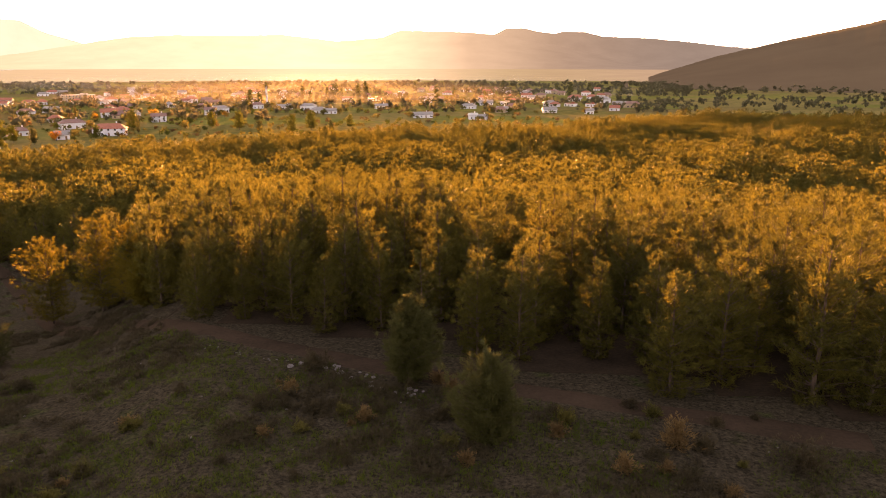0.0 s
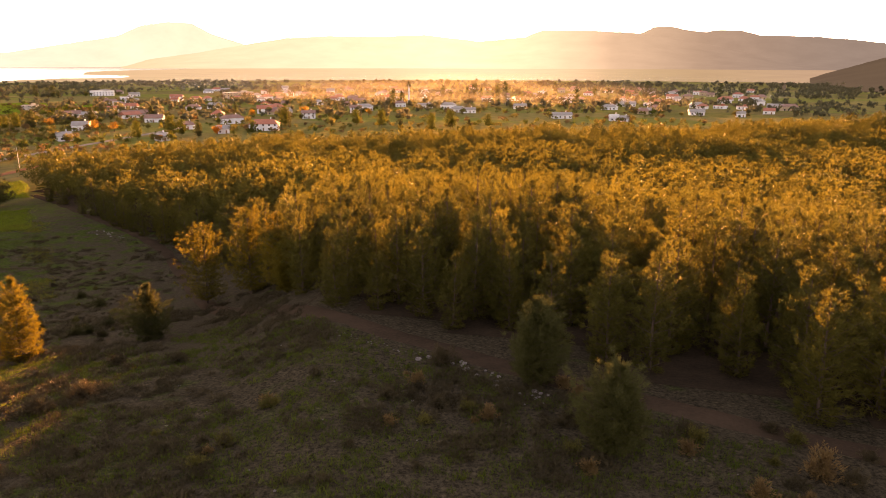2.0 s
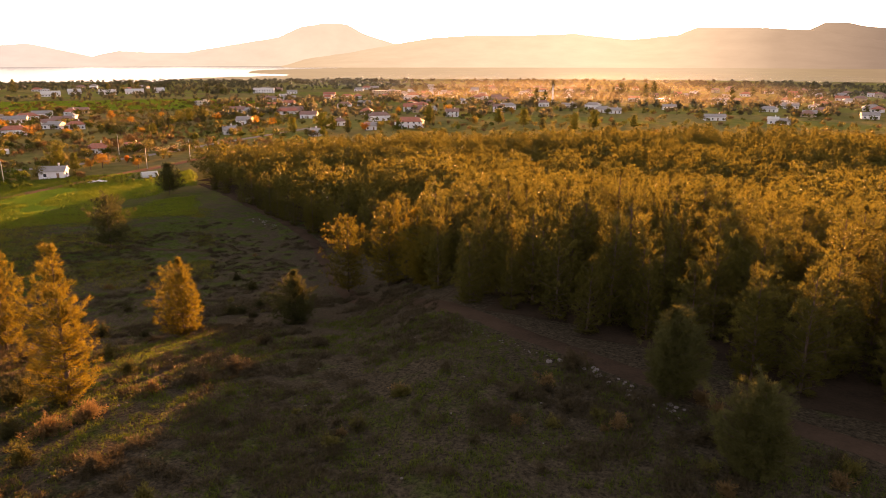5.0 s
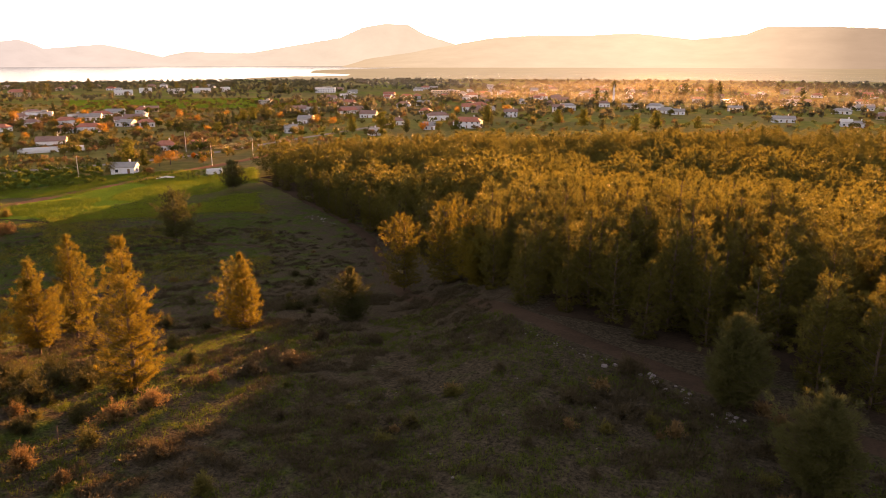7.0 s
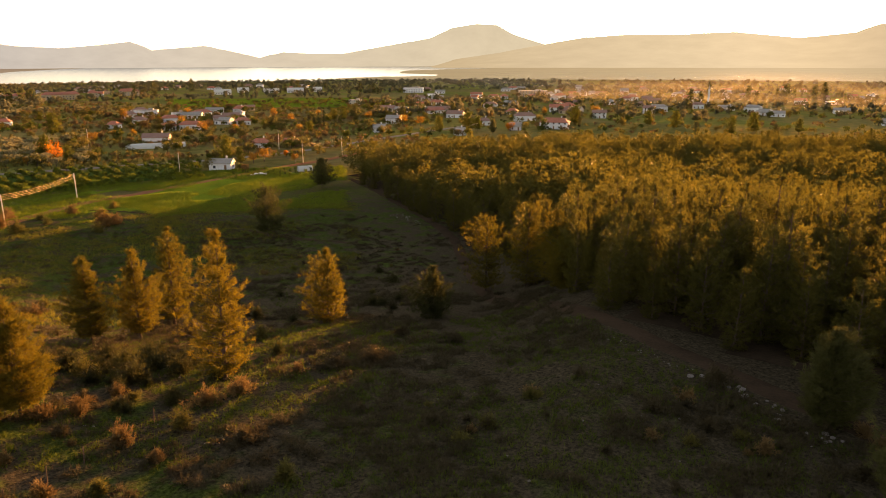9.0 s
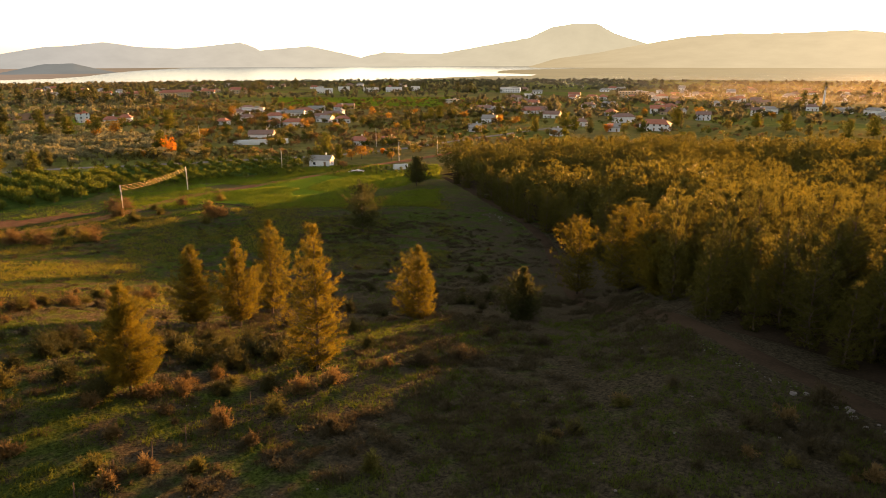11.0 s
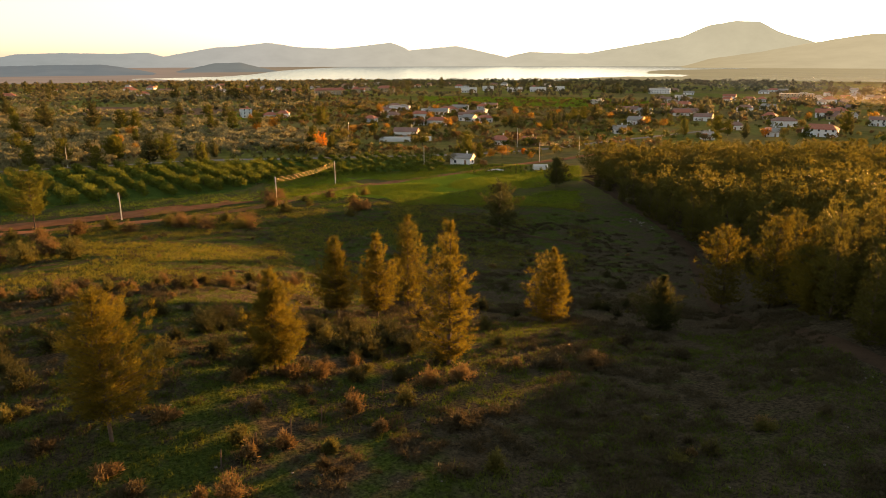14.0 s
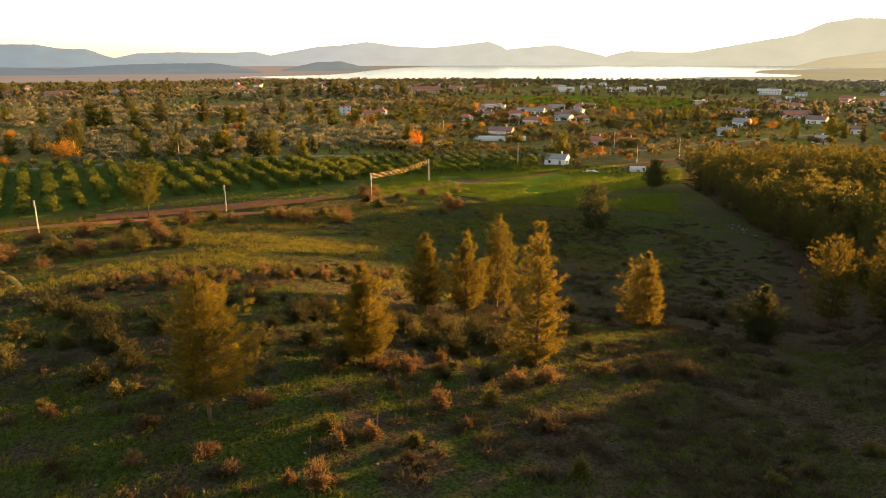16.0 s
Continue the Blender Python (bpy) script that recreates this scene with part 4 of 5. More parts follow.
# ---- power line ----
def pole(bearing, r, h, turn, label="weathered concrete power pole with an insulator rack"):
    ob = thing("power_pole", label, "power pole", "power line", stand(bearing, r, turn))
    bm = bmesh.new()
    bmesh.ops.create_cone(bm, cap_ends=True, segments=8, radius1=0.20, radius2=0.12, depth=h + 0.5, matrix=Matrix.Translation((0, 0, h / 2 - 0.25)))
    part("shaft", bm, WOOD_POLE, ob)
    bm = bmesh.new()
    bmesh.ops.create_cube(bm, size=1, matrix=Matrix.Translation((0, 0.20, h - 0.95)) @ Matrix.Diagonal((0.10, 0.10, 1.7, 1)))
    bmesh.ops.bevel(bm, geom=bm.edges[:], offset=0.02, segments=1, affect="EDGES")
    part("rack", bm, IRON, ob)
    for drop in (0.2, 0.65, 1.1, 1.55):
        bm = bmesh.new()
        for k in range(3):
            bmesh.ops.create_cone(bm, cap_ends=True, segments=8, radius1=0.08 - 0.015 * k, radius2=0.05, depth=0.1, matrix=Matrix.Translation((0, 0.30, h - drop - 0.08 + 0.08 * k)))
        part("insulator", bm, PLASTER, ob)
    return ob, h


def wires(a, c, label):
    (oa, ha), (oc, hc) = a, c
    for drop in (0.2, 0.65, 1.1, 1.55):
        p, q = oa.matrix_world @ Vector((0, 0.34, ha - drop)), oc.matrix_world @ Vector((0, 0.34, hc - drop))
        cu = bpy.data.curves.new("wire", "CURVE")
        cu.dimensions, cu.bevel_depth, cu.bevel_resolution = "3D", 0.024, 1
        s = cu.splines.new("POLY")
        s.points.add(16)
        for k in range(17):
            u = k / 16
            w = p.lerp(q, u)
            s.points[k].co = (w.x, w.y, w.z - (p - q).length * 0.022 * 4 * u * (1 - u), 1)
        cu.materials.append(WIRE)
        tagged(new("power_wire", cu), label, "wire", "power line")


POLES = [pole(107, 206, 9.0, 180), pole(94.0, 212.8, 9.0, 176), pole(80.9, 225.3, 8.2, 170), pole(69.4, 230.5, 9.4, 110), pole(64.7, 270.3, 8.6, 110)]
wires(POLES[3], POLES[4], "slack power wires shining in the sun")
lane_poles = [pole(48.2, 328, 9, 60), pole(45.1, 357, 9, 60), pole(50.0, 385, 10, 60), pole(57.5, 318, 8.5, 80), pole(84, 350, 9, 90), pole(91.0, 372, 9, 90), pole(63.5, 440, 9, 40)]
wires(lane_poles[0], lane_poles[1], "power wires along the village road")


# ---- houses ----
def cube(bm, sx, sy, sz, x=0, y=0, z=0):
    bmesh.ops.create_cube(bm, size=1, matrix=Matrix.Translation((x, y, z)) @ Matrix.Diagonal((sx, sy, sz, 1)))


def box_mesh(name, sx, sy, sz, material):
    bm = bmesh.new()
    cube(bm, sx, sy, sz)
    me = bpy.data.meshes.new(name)
    bm.to_mesh(me)
    bm.free()
    me.materials.append(material)
    return me


WIN_FRAME, WIN_PANE = box_mesh("window", 1.3, 0.12, 1.4, PLASTER), box_mesh("pane", 1.1, 0.06, 1.2, GLASS)
WIN_DARK = box_mesh("window", 1.3, 0.10, 1.4, GLASS)
DOOR_MESH = box_mesh("door", 1.0, 0.10, 2.05, DOOR)


HOUSES = []


def house(label, bearing, r, w, d, h, roof="hip", wall=PLASTER, tiles=TILE, skew=0.0, near=True, group="village houses", name="house"):
    """Walls, a pitched, hipped or flat roof, a door, and windows storey by storey on all sides."""
    w, d, h = w * 0.86, d * 0.86, max(2.6, h * (0.72 if name != "warehouse" else 0.6))
    if near:
        HOUSES.append((*spot(bearing, r), w, bearing))
    ob = thing(name, label, "house", group, stand(bearing, r, bearing + skew, 1, 0.15))
    bm = bmesh.new()
    cube(bm, w, d, h + 0.4, 0, 0, h / 2 - 0.2 + 0.2)
    part("wall", bm, wall, ob)
    bm = bmesh.new()
    e, rise = 0.5, min(w, d) * 0.30
    if roof == "flat":
        cube(bm, w + 0.3, d + 0.3, 0.3, 0, 0, h + 0.55)
        cube(bm, w * 0.22, d * 0.3, 1.6, w * 0.2, d * 0.1, h + 1.3)
    else:
        inset = (w / 2 + e) if roof == "shed" else (d * 0.42 if roof == "hip" and w > d else 0.0)
        z0 = h + 0.4
        x, y = w / 2 + e, d / 2 + e
        base = [bm.verts.new(c) for c in ((-x, -y, z0), (x, -y, z0), (x, y, z0), (-x, y, z0))]
        under = [bm.verts.new((c.co.x, c.co.y, z0 - 0.16)) for c in base]
        if roof == "shed":
            base[2].co.z += rise * 0.6
            base[3].co.z += rise * 0.6
            bm.faces.new(base)
        else:
            l, q = bm.verts.new((-x + inset, 0, z0 + rise)), bm.verts.new((x - inset, 0, z0 + rise))
            bm.faces.new((base[0], base[1], q, l))
            bm.faces.new((base[2], base[3], l, q))
            bm.faces.new((base[1], base[2], q))
            bm.faces.new((base[3], base[0], l))
        for i in range(4):
            bm.faces.new((under[i], under[(i + 1) % 4], base[(i + 1) % 4], base[i]))
        bm.faces.new(under[::-1])
    part("roof", bm, tiles, ob)
    if near and roof != "flat":
        bm = bmesh.new()
        cube(bm, 0.6, 0.6, 1.5, w * 0.22, d * 0.12, h + rise + 0.5)
        cube(bm, 0.75, 0.75, 0.15, w * 0.22, d * 0.12, h + rise + 1.3)
        part("chimney", bm, wall, ob)
    storeys = max(1, round(h / 2.7))
    for s in range(storeys):
        z = 1.25 + s * 2.6
        for side, turn, span, off in ((0, 0, w, d / 2), (1, math.pi / 2, d, w / 2), (2, -math.pi / 2, d, w / 2)):
            n = max(1, int(span / 3.4))
            for k in range(n):
                u = (k + 0.5) / n * span - span / 2
                if side == 0 and s == 0 and k == n // 2:
                    o = part_of("door", DOOR_MESH, ob)
                    o.matrix_local = Matrix.Translation((u, -off - 0.02, 1.2))
                    continue
                m = Matrix.Rotation(turn, 4, "Z") @ Matrix.Translation((u, -off - 0.02, z + 0.2))
                if near:
                    o = part_of("window", WIN_FRAME, ob)
                    o.matrix_local = m
                    g = part_of("pane", WIN_PANE, o)
                    g.matrix_local = Matrix.Translation((0, -0.05, 0))
                elif side == 0:
                    o = part_of("window", WIN_DARK, ob)
                    o.matrix_local = m
    return ob


WHITE_RED, WHITE_OLD = "white plastered farmhouse with a red tiled roof", "white plastered house with a weathered tiled roof"
for bearing, r, w, h, skew in ((57.8, 570, 14, 5.6, 12), (56.4, 517, 17, 4.6, -10), (52.6, 540, 12, 4.2, 8), (52.8, 678, 11, 4, -15), (51.4, 396, 11, 3.2, 6), (68.5, 602, 11, 4.4, -12), (69.5, 596, 12, 3.6, 10), (58.0, 517, 12, 3, 0)):
    house(WHITE_RED, bearing, r, w, 8.5, h, "hip", PLASTER, TILE, skew)
for bearing, r, w, h, skew in ((54.3, 556, 9, 5.6, 10), (58.9, 430, 16, 5.4, -12), (60.6, 641, 12, 4, 14), (59.9, 582, 11, 3.4, -20), (24.7, 585, 12, 5.8, 5), (21.0, 646, 11, 6, -8), (17.5, 722, 12, 5, 10), (33.8, 514, 12, 4, 12), (33.2, 694, 15, 5, -10)):
    house(WHITE_OLD, bearing, r, w, 8.5, h, "gable" if h > 5 else "hip", PLASTER, TILE_OLD, skew)
house("white cottage with a weathered grey sheet roof by the lane", 54.4, 321, 11, 7, 3.2, "gable", PLASTER, SHEET, -18)
house("small red and white hut with a tiled roof", 49.0, 398, 8, 6, 2.8, "gable", CREAM, TILE, -20)
house("pale blue tower-like three storey house", 71.3, 609, 9.5, 9, 9.4, "flat", BLUE_WALL, TILE, 14)
house("two storey white house with a flat roof", 59.4, 664, 22, 10, 5.5, "flat", PLASTER, SHEET, -8)
for bearing, r, w, h, skew in ((42.1, 469, 9, 3.4, 10), (40.9, 533, 12, 4.4, -14), (41.4, 656, 16, 3.6, 8), (40.3, 633, 12, 4, -10), (37.5, 640, 24, 3.8, 6), (36.0, 582, 15, 4, -12), (35.6, 446, 7, 3.4, 20), (31.2, 480, 9, 3, 0)):
    house("grey-walled village house with a low dull roof", bearing, r, w, 10, h, "hip" if w > 16 else "gable", BLOCKWORK if w > 16 else PLASTER, TILE_OLD if w > 13 else SHEET, skew)
house("large white house of several wings with red roofs", 28.1, 491, 22, 11, 6, "hip", PLASTER, TILE, -10)
house("white house with a red roof behind the pines", 30.5, 551, 18, 9, 5.4, "hip", PLASTER, TILE_OLD, 14)
house("roofless grey house of bare blockwork on the plain", 43.9, 761, 15, 9, 6, "flat", BLOCKWORK, BLOCKWORK, -20)
house("large three storey school block with a flat roof", 29.9, 900, 40, 15, 10, "flat", CREAM, BLOCKWORK, 6, group="town blocks", name="apartment_block")
house("long pale apartment block at the town's edge", 39.3, 1024, 32, 12, 9, "flat", PLASTER, SHEET, -8, group="town blocks", name="apartment_block")
house("white house with a pointed roof beyond the wood", 0.7, 573, 8, 7, 4.4, "gable", PLASTER, FOIL, 10)
for bearing, r, w in ((-0.1, 568, 7), (4.7, 589, 18), (-1.6, 664, 12), (-8.4, 647, 8), (15.5, 703, 16), (12, 640, 12), (8, 700, 14)):
    house("low white house half hidden beyond the wood", bearing, r, w, 8, 3.6, "gable", PLASTER, SHEET, 12)
for bearing, r, w, h in ((67.2, 972, 24, 8), (65.0, 973, 40, 8.5), (64.0, 985, 13, 8.5), (62.8, 1012, 13, 8), (60.3, 1037, 22, 8), (67.9, 985, 20, 6), (60.4, 1090, 30, 6)):
    house("cream apartment block with a red roof on the plain", bearing, r, w, 12, h, "hip", CREAM, TILE, 6, group="town blocks", name="apartment_block")
for bearing, r, w in ((87.0, 1008, 19), (91.0, 1035, 20), (94.5, 1064, 22), (91.9, 1011, 24)):
    house("lone orange-lit house with a red roof among trees", bearing, r, w, 11, 6.5, "hip", CREAM, TILE, -10)
for bearing, r, w in ((53.9, 1029, 25), (50.3, 1050, 24), (48.5, 1054, 26), (52.4, 1084, 18), (46.8, 1080, 14)):
    house("long white warehouse shed on the plain", bearing, r, w, 14, 5, "gable", PLASTER, FOIL, 4, False, "warehouses", "warehouse")
TOWN = [("small white town house with a red roof", PLASTER, TILE), ("small cream town house with a dull roof", CREAM, TILE_OLD), ("small grey town house with a sheet roof", PLASTER, SHEET)]
rng = np.random.default_rng(8)
for n, b0, b1, r0, r1 in ((64, -12, 14, 640, 1150), (70, 14, 40, 600, 1150), (30, 62, 82, 1020, 1350), (14, 44, 66, 1090, 1400), (8, 82, 98, 900, 1300), (10, 50, 62, 540, 700)):
    for x, y in field_of(n, b0, b1, r0, r1, rng):
        label, wall, tiles = TOWN[rng.integers(3)]
        house(label, math.degrees(math.atan2(-x, y)), math.hypot(x, y), rng.uniform(9, 18), rng.uniform(8, 11), rng.choice([2.8, 3.0, 3.2, 5.6]), rng.choice(["hip", "gable", "flat"], p=[0.55, 0.3, 0.15]), wall, tiles, rng.uniform(-35, 35), False, "town houses")

# the minaret
ob = thing("minaret", "slim white minaret with a pointed cap and balcony", "minaret", "", stand(16.8, 742))
bm = bmesh.new()
bmesh.ops.create_cone(bm, cap_ends=True, segments=12, radius1=1.5, radius2=1.5, depth=5, matrix=Matrix.Translation((0, 0, 2.3)))
bmesh.ops.create_cone(bm, cap_ends=True, segments=12, radius1=1.0, radius2=0.85, depth=13, matrix=Matrix.Translation((0, 0, 11)))
part("shaft", bm, PLASTER, ob)
bm = bmesh.new()
bmesh.ops.create_cone(bm, cap_ends=True, segments=12, radius1=0.9, radius2=1.6, depth=0.8, matrix=Matrix.Translation((0, 0, 13)))
part("balcony", bm, PLASTER, ob)
bm = bmesh.new()
bmesh.ops.create_cone(bm, cap_ends=True, segments=12, radius1=1.0, radius2=0.03, depth=4.2, matrix=Matrix.Translation((0, 0, 19.5)))
part("cap", bm, SHEET, ob, "grey lead cap")


def tunnel(label, bearing, r, length, w, h, turn):
    """A plastic greenhouse tunnel: film over hoops."""
    ob = thing("greenhouse", label, "greenhouse", "", stand(bearing, r, turn))
    n, k = 10, max(2, int(length / 2))
    v = [(-length / 2 + length * i / k, -math.cos(math.pi * j / n) * w / 2, math.sin(math.pi * j / n) * h) for i in range(k + 1) for j in range(n + 1)]
    f = [(i * (n + 1) + j, i * (n + 1) + j + 1, (i + 1) * (n + 1) + j + 1, (i + 1) * (n + 1) + j) for i in range(k) for j in range(n)]
    part_of("film", mesh_np("film", v, f, [FOIL]), ob)
    bm = bmesh.new()
    for e in (0, k):
        bm.faces.new([bm.verts.new(v[e * (n + 1) + j]) for j in range(n + 1)])
    part("end_wall", bm, FOIL, ob)
    for i in range(k + 1):
        bm = bmesh.new()
        for j in range(n):
            p, q = Vector(v[i * (n + 1) + j]) * 1.004, Vector(v[i * (n + 1) + j + 1]) * 1.004
            cn = bmesh.ops.create_cone(bm, segments=4, radius1=0.04, radius2=0.04, depth=(q - p).length)
            bmesh.ops.transform(bm, verts=cn["verts"], matrix=Matrix.Translation((p + q) / 2) @ (q - p).to_track_quat("Z", "Y").to_matrix().to_4x4())
        part("hoop", bm, IRON, ob)


tunnel("long white plastic greenhouse tunnel by a house", 59.0, 413, 30, 6, 2.6, 59)
tunnel("short white plastic greenhouse tunnel by the lane", 48.1, 307, 6, 3.5, 2.2, 60)
bm = bmesh.new()
bmesh.ops.create_grid(bm, x_segments=10, y_segments=8, size=0.5, matrix=Matrix.Diagonal((7, 4, 1, 1)))
for v in bm.verts:
    v.co.z = 0.5 + 0.35 * noise.noise(v.co * 0.8) - 0.05 * abs(v.co.x)
bmesh.ops.solidify(bm, geom=bm.faces[:], thickness=0.04)
ob = thing("tarpaulin", "pale tarpaulin spread over a heap in the field", "tarpaulin", "", stand(51.6, 300, 40))
part("sheet", bm, FOIL, ob)

# ---- groves and village trees ----
rng = np.random.default_rng(21)
def rows_of(b0, b1, inner, outer, heading, gap, step):
    """Places in straight rows that run away on a heading, inside a range of bearings and distances."""
    a = radians(heading)
    along, across = np.array([-math.sin(a), math.cos(a)]), np.array([math.cos(a), math.sin(a)])
    out = []
    for i in range(-60, 60):
        for j in range(0, 120):
            p = across * i * gap + along * (j * step)
            b, r = math.degrees(math.atan2(-p[0], p[1])), math.hypot(*p)
            if b0 < b < b1 and inner(b) < r < outer(b) and rng.uniform() > 0.06:
                out.append(p + rng.normal(0, 0.35, 2))
    return np.array(out)


citrus = [leafy("citrus_tree", "round dark green citrus tree in an orchard row", 500 + i, 5.4, 4.5, 0.2, CITRUS, 14, 46, 0.50, "citrus grove") for i in range(5)]
inner = lambda b: np.interp(b, [70, 73.7, 82.8, 89.6, 96, 104], [277, 262, 259, 250, 240, 226])
outer = lambda b: np.interp(b, [70, 84.6, 95.6, 104], [322, 338, 346, 346])
p = rows_of(70, 102, inner, outer, 93, 8.0, 3.6)
p = p[np.argsort(np.hypot(p[:, 0], p[:, 1]))]
scatter_copies(citrus, p[:230], rng, 0.75, 1.15)
joined("citrus_grove", "far rows of dark green citrus trees", "grove", [leafy_arrays(505 + i, 5.4, 4.4, 0.2, 11, 40, 0.6) for i in range(3)], p[230:], rng, CITRUS, 0.75, 1.15)
small = [leafy("citrus_tree", "small clipped citrus tree in the lower grove", 510 + i, 4.0, 3.0, 0.2, CITRUS, 10, 40, 0.46, "lower citrus grove") for i in range(3)]
p = rows_of(56, 71, lambda b: 296 + (b - 56) * -1.2, lambda b: 342, 80, 5.5, 4.2)
scatter_copies(small, p[:64], rng, 0.7, 1.1)
joined("citrus_grove_rest", "more clipped citrus trees of the lower grove", "grove", [leafy_arrays(518 + i, 4.0, 3.0, 0.2, 9, 30, 0.55) for i in range(3)], p[64:], rng, CITRUS, 0.7, 1.1)
p = rows_of(46, 54, lambda b: 290, lambda b: 312, 80, 5.0, 4.2)
scatter_copies([leafy("sapling", "young green sapling in the crop field", 515, 1.9, 1.6, 0.2, CITRUS, 5, 30, 0.3, "saplings")], p[:60], rng, 0.6, 1.2)

olives = [leafy("olive_tree", "grey-green rounded olive tree in a grove", 520 + i, 6.2, 4.6, 0.7, OLIVE, 11, 36, 0.62, "olive groves") for i in range(5)]
p = np.concatenate([field_of(2300, 63, 104, 350, 760, rng), field_of(900, 66, 104, 350, 500, rng)])
b, r = np.degrees(np.arctan2(-p[:, 0], p[:, 1])), np.hypot(p[:, 0], p[:, 1])
p = p[((b > 72) | (r < 560)) & ~((b > 72) & (b < 85) & (r > 640)) & ~((b < 69) & (r > 480)) & (patch(p, 0.02, 9.0) > -0.28)]
p = p[np.argsort(np.hypot(p[:, 0], p[:, 1]))]
scatter_copies(olives, p[:300], rng, 0.65, 1.2)
joined("olive_grove", "grey-green olive trees covering the plain in loose rows", "woodland", [leafy_arrays(530 + i, 6.2, 4.6, 0.4, 6, 15, 1.1) for i in range(4)], p[300:], rng, OLIVE, 0.6, 1.2)

# tall dark pines among the olives
tall = [pine("grove_pine", "broad dark pine standing among olive trees", 540 + i, 13, 9.0, None, 10, 6, 6, 14, 0.95, 0.24, 0.15, "pines in the groves", DARK_PINE if i == 2 else GROVE_PINE, 0.65, 0.28, 0.5) for i in range(3)]
spots = [(b, r) for b, r in zip(rng.uniform(64, 104, 45), rng.uniform(352, 640, 45))] + [(54.0, 330), (53.0, 334), (40.2, 585), (44.9, 555), (45.6, 560), (44.0, 550), (47.5, 470), (41.7, 690), (36.2, 600), (35.0, 462), (34.2, 470), (33.0, 455), (29, 470), (37.3, 455), (50.5, 500), (26.5, 520), (21, 520), (17.5, 480), (15, 470), (13.5, 490), (12, 478), (10.5, 500), (19, 500)]
for i, (bearing, r, size) in enumerate([(89.7, 530, 1.35), (88.7, 535, 1.1), (84.9, 540, 1.4), (84.2, 354, 0.95), (82.1, 337, 0.8), (78.5, 343, 1.0), (77.2, 342, 1.05), (74.8, 330, 0.8), (82.0, 540, 1.35), (80.2, 514, 1.1), (79.2, 518, 1.0),
                                        (87.2, 690, 1.2), (86.3, 355, 0.8), (80.9, 366, 0.9), (93.4, 393, 0.9), (76.3, 497, 0.8), (73.9, 502, 0.75), (86.2, 465, 0.8)]):
    copy_thing(tall[i % 3], stand(bearing, r, 77 * i, size))
scatter_copies(tall, [spot(*q) for q in spots], rng, 0.55, 1.05)
# autumn trees
big = leafy("autumn_tree", "large spreading tree in russet autumn leaf", 558, 14.5, 12.5, 1.5, AUTUMN, 22, 90, 0.6, "autumn trees")
big.matrix_world = stand(91.8, 355)
gold = [leafy("autumn_tree", "broad tree in golden autumn leaf", 560 + i, 8, 8, 1.2, AUTUMN, 13, 70, 0.55, "autumn trees") for i in range(3)]
spots = [(b, r) for b, r in zip(rng.uniform(66, 104, 16), rng.uniform(352, 560, 16))] + [(95.5, 362), (97.5, 366), (91.6, 358), (96.5, 352), (98.3, 356), (58.6, 560), (59.6, 535), (57, 545), (60.5, 470), (61.8, 480), (55.6, 495), (53.2, 490), (52.0, 334), (51.2, 338), (48.8, 330), (48.3, 480), (50.2, 600), (46.8, 610), (42.9, 560), (63.2, 455), (61, 610), (40.2, 520), (66.2, 400), (56.5, 620), (49, 560), (38.8, 510), (20, 600), (25, 620), (29, 600)]
scatter_copies(gold, [spot(*q) for q in spots], rng, 0.5, 1.15)
for i, (bearing, r, w) in enumerate(((31.6, 470, 7), (65.6, 377, 9), (49.5, 352, 3))):
    ob = leafy("flame_tree", "garden tree in flame-orange autumn leaf", 570 + i, w, w * 1.05, 0.6, FLAME, 11, 70, 0.55, "flame-coloured trees")
    ob.matrix_world = stand(bearing, r)
# gardens and hedges between the houses
garden = [leafy("garden_tree", "leafy dark green garden tree among the houses", 580 + i, 6.5, 5.0, 0.25, (BROAD, GROVE_PINE, BROAD, RUST, SHRUB)[i], 11, 40, 0.65, "garden trees") for i in range(5)]
by_house = [(x + (w * q + 1.5) * math.cos(radians(bb)) + k * math.sin(radians(bb)), y + (w * q + 1.5) * math.sin(radians(bb)) - k * math.cos(radians(bb)))
            for x, y, w, bb in HOUSES for q, k in ((0.62, rng.uniform(-4, 6)), (-0.72, rng.uniform(-4, 6)), (rng.uniform(-0.9, 0.9), 12))]
p = np.concatenate([field_of(90, 44, 68, 340, 560, rng), field_of(50, 46, 64, 560, 720, rng), field_of(40, 14, 45, 440, 720, rng), by_house])
b, r = np.degrees(np.arctan2(-p[:, 0], p[:, 1])), np.hypot(p[:, 0], p[:, 1])
p = p[(r > far_edge(b) + 25) | (b > 46)]
scatter_copies(garden, p, rng, 0.45, 1.35)
cyp = [pine("cypress", "narrow dark cypress in a row", 590 + i, 11, 2.6, None, 12, 5, 2, 8, 0.8, 0.24, 0.05, "cypresses", DARK_PINE, 0.7) for i in range(2)]
scatter_copies(cyp, [spot(*q) for q in ((47.2, 520), (47.6, 522), (46.8, 524), (46.4, 520), (30.2, 600), (27.0, 640), (18.3, 700), (23, 720), (58.5, 700), (38.8, 650), (84.6, 448), (84.0, 452), (26.2, 505), (22.5, 610))], rng, 0.7, 1.1)

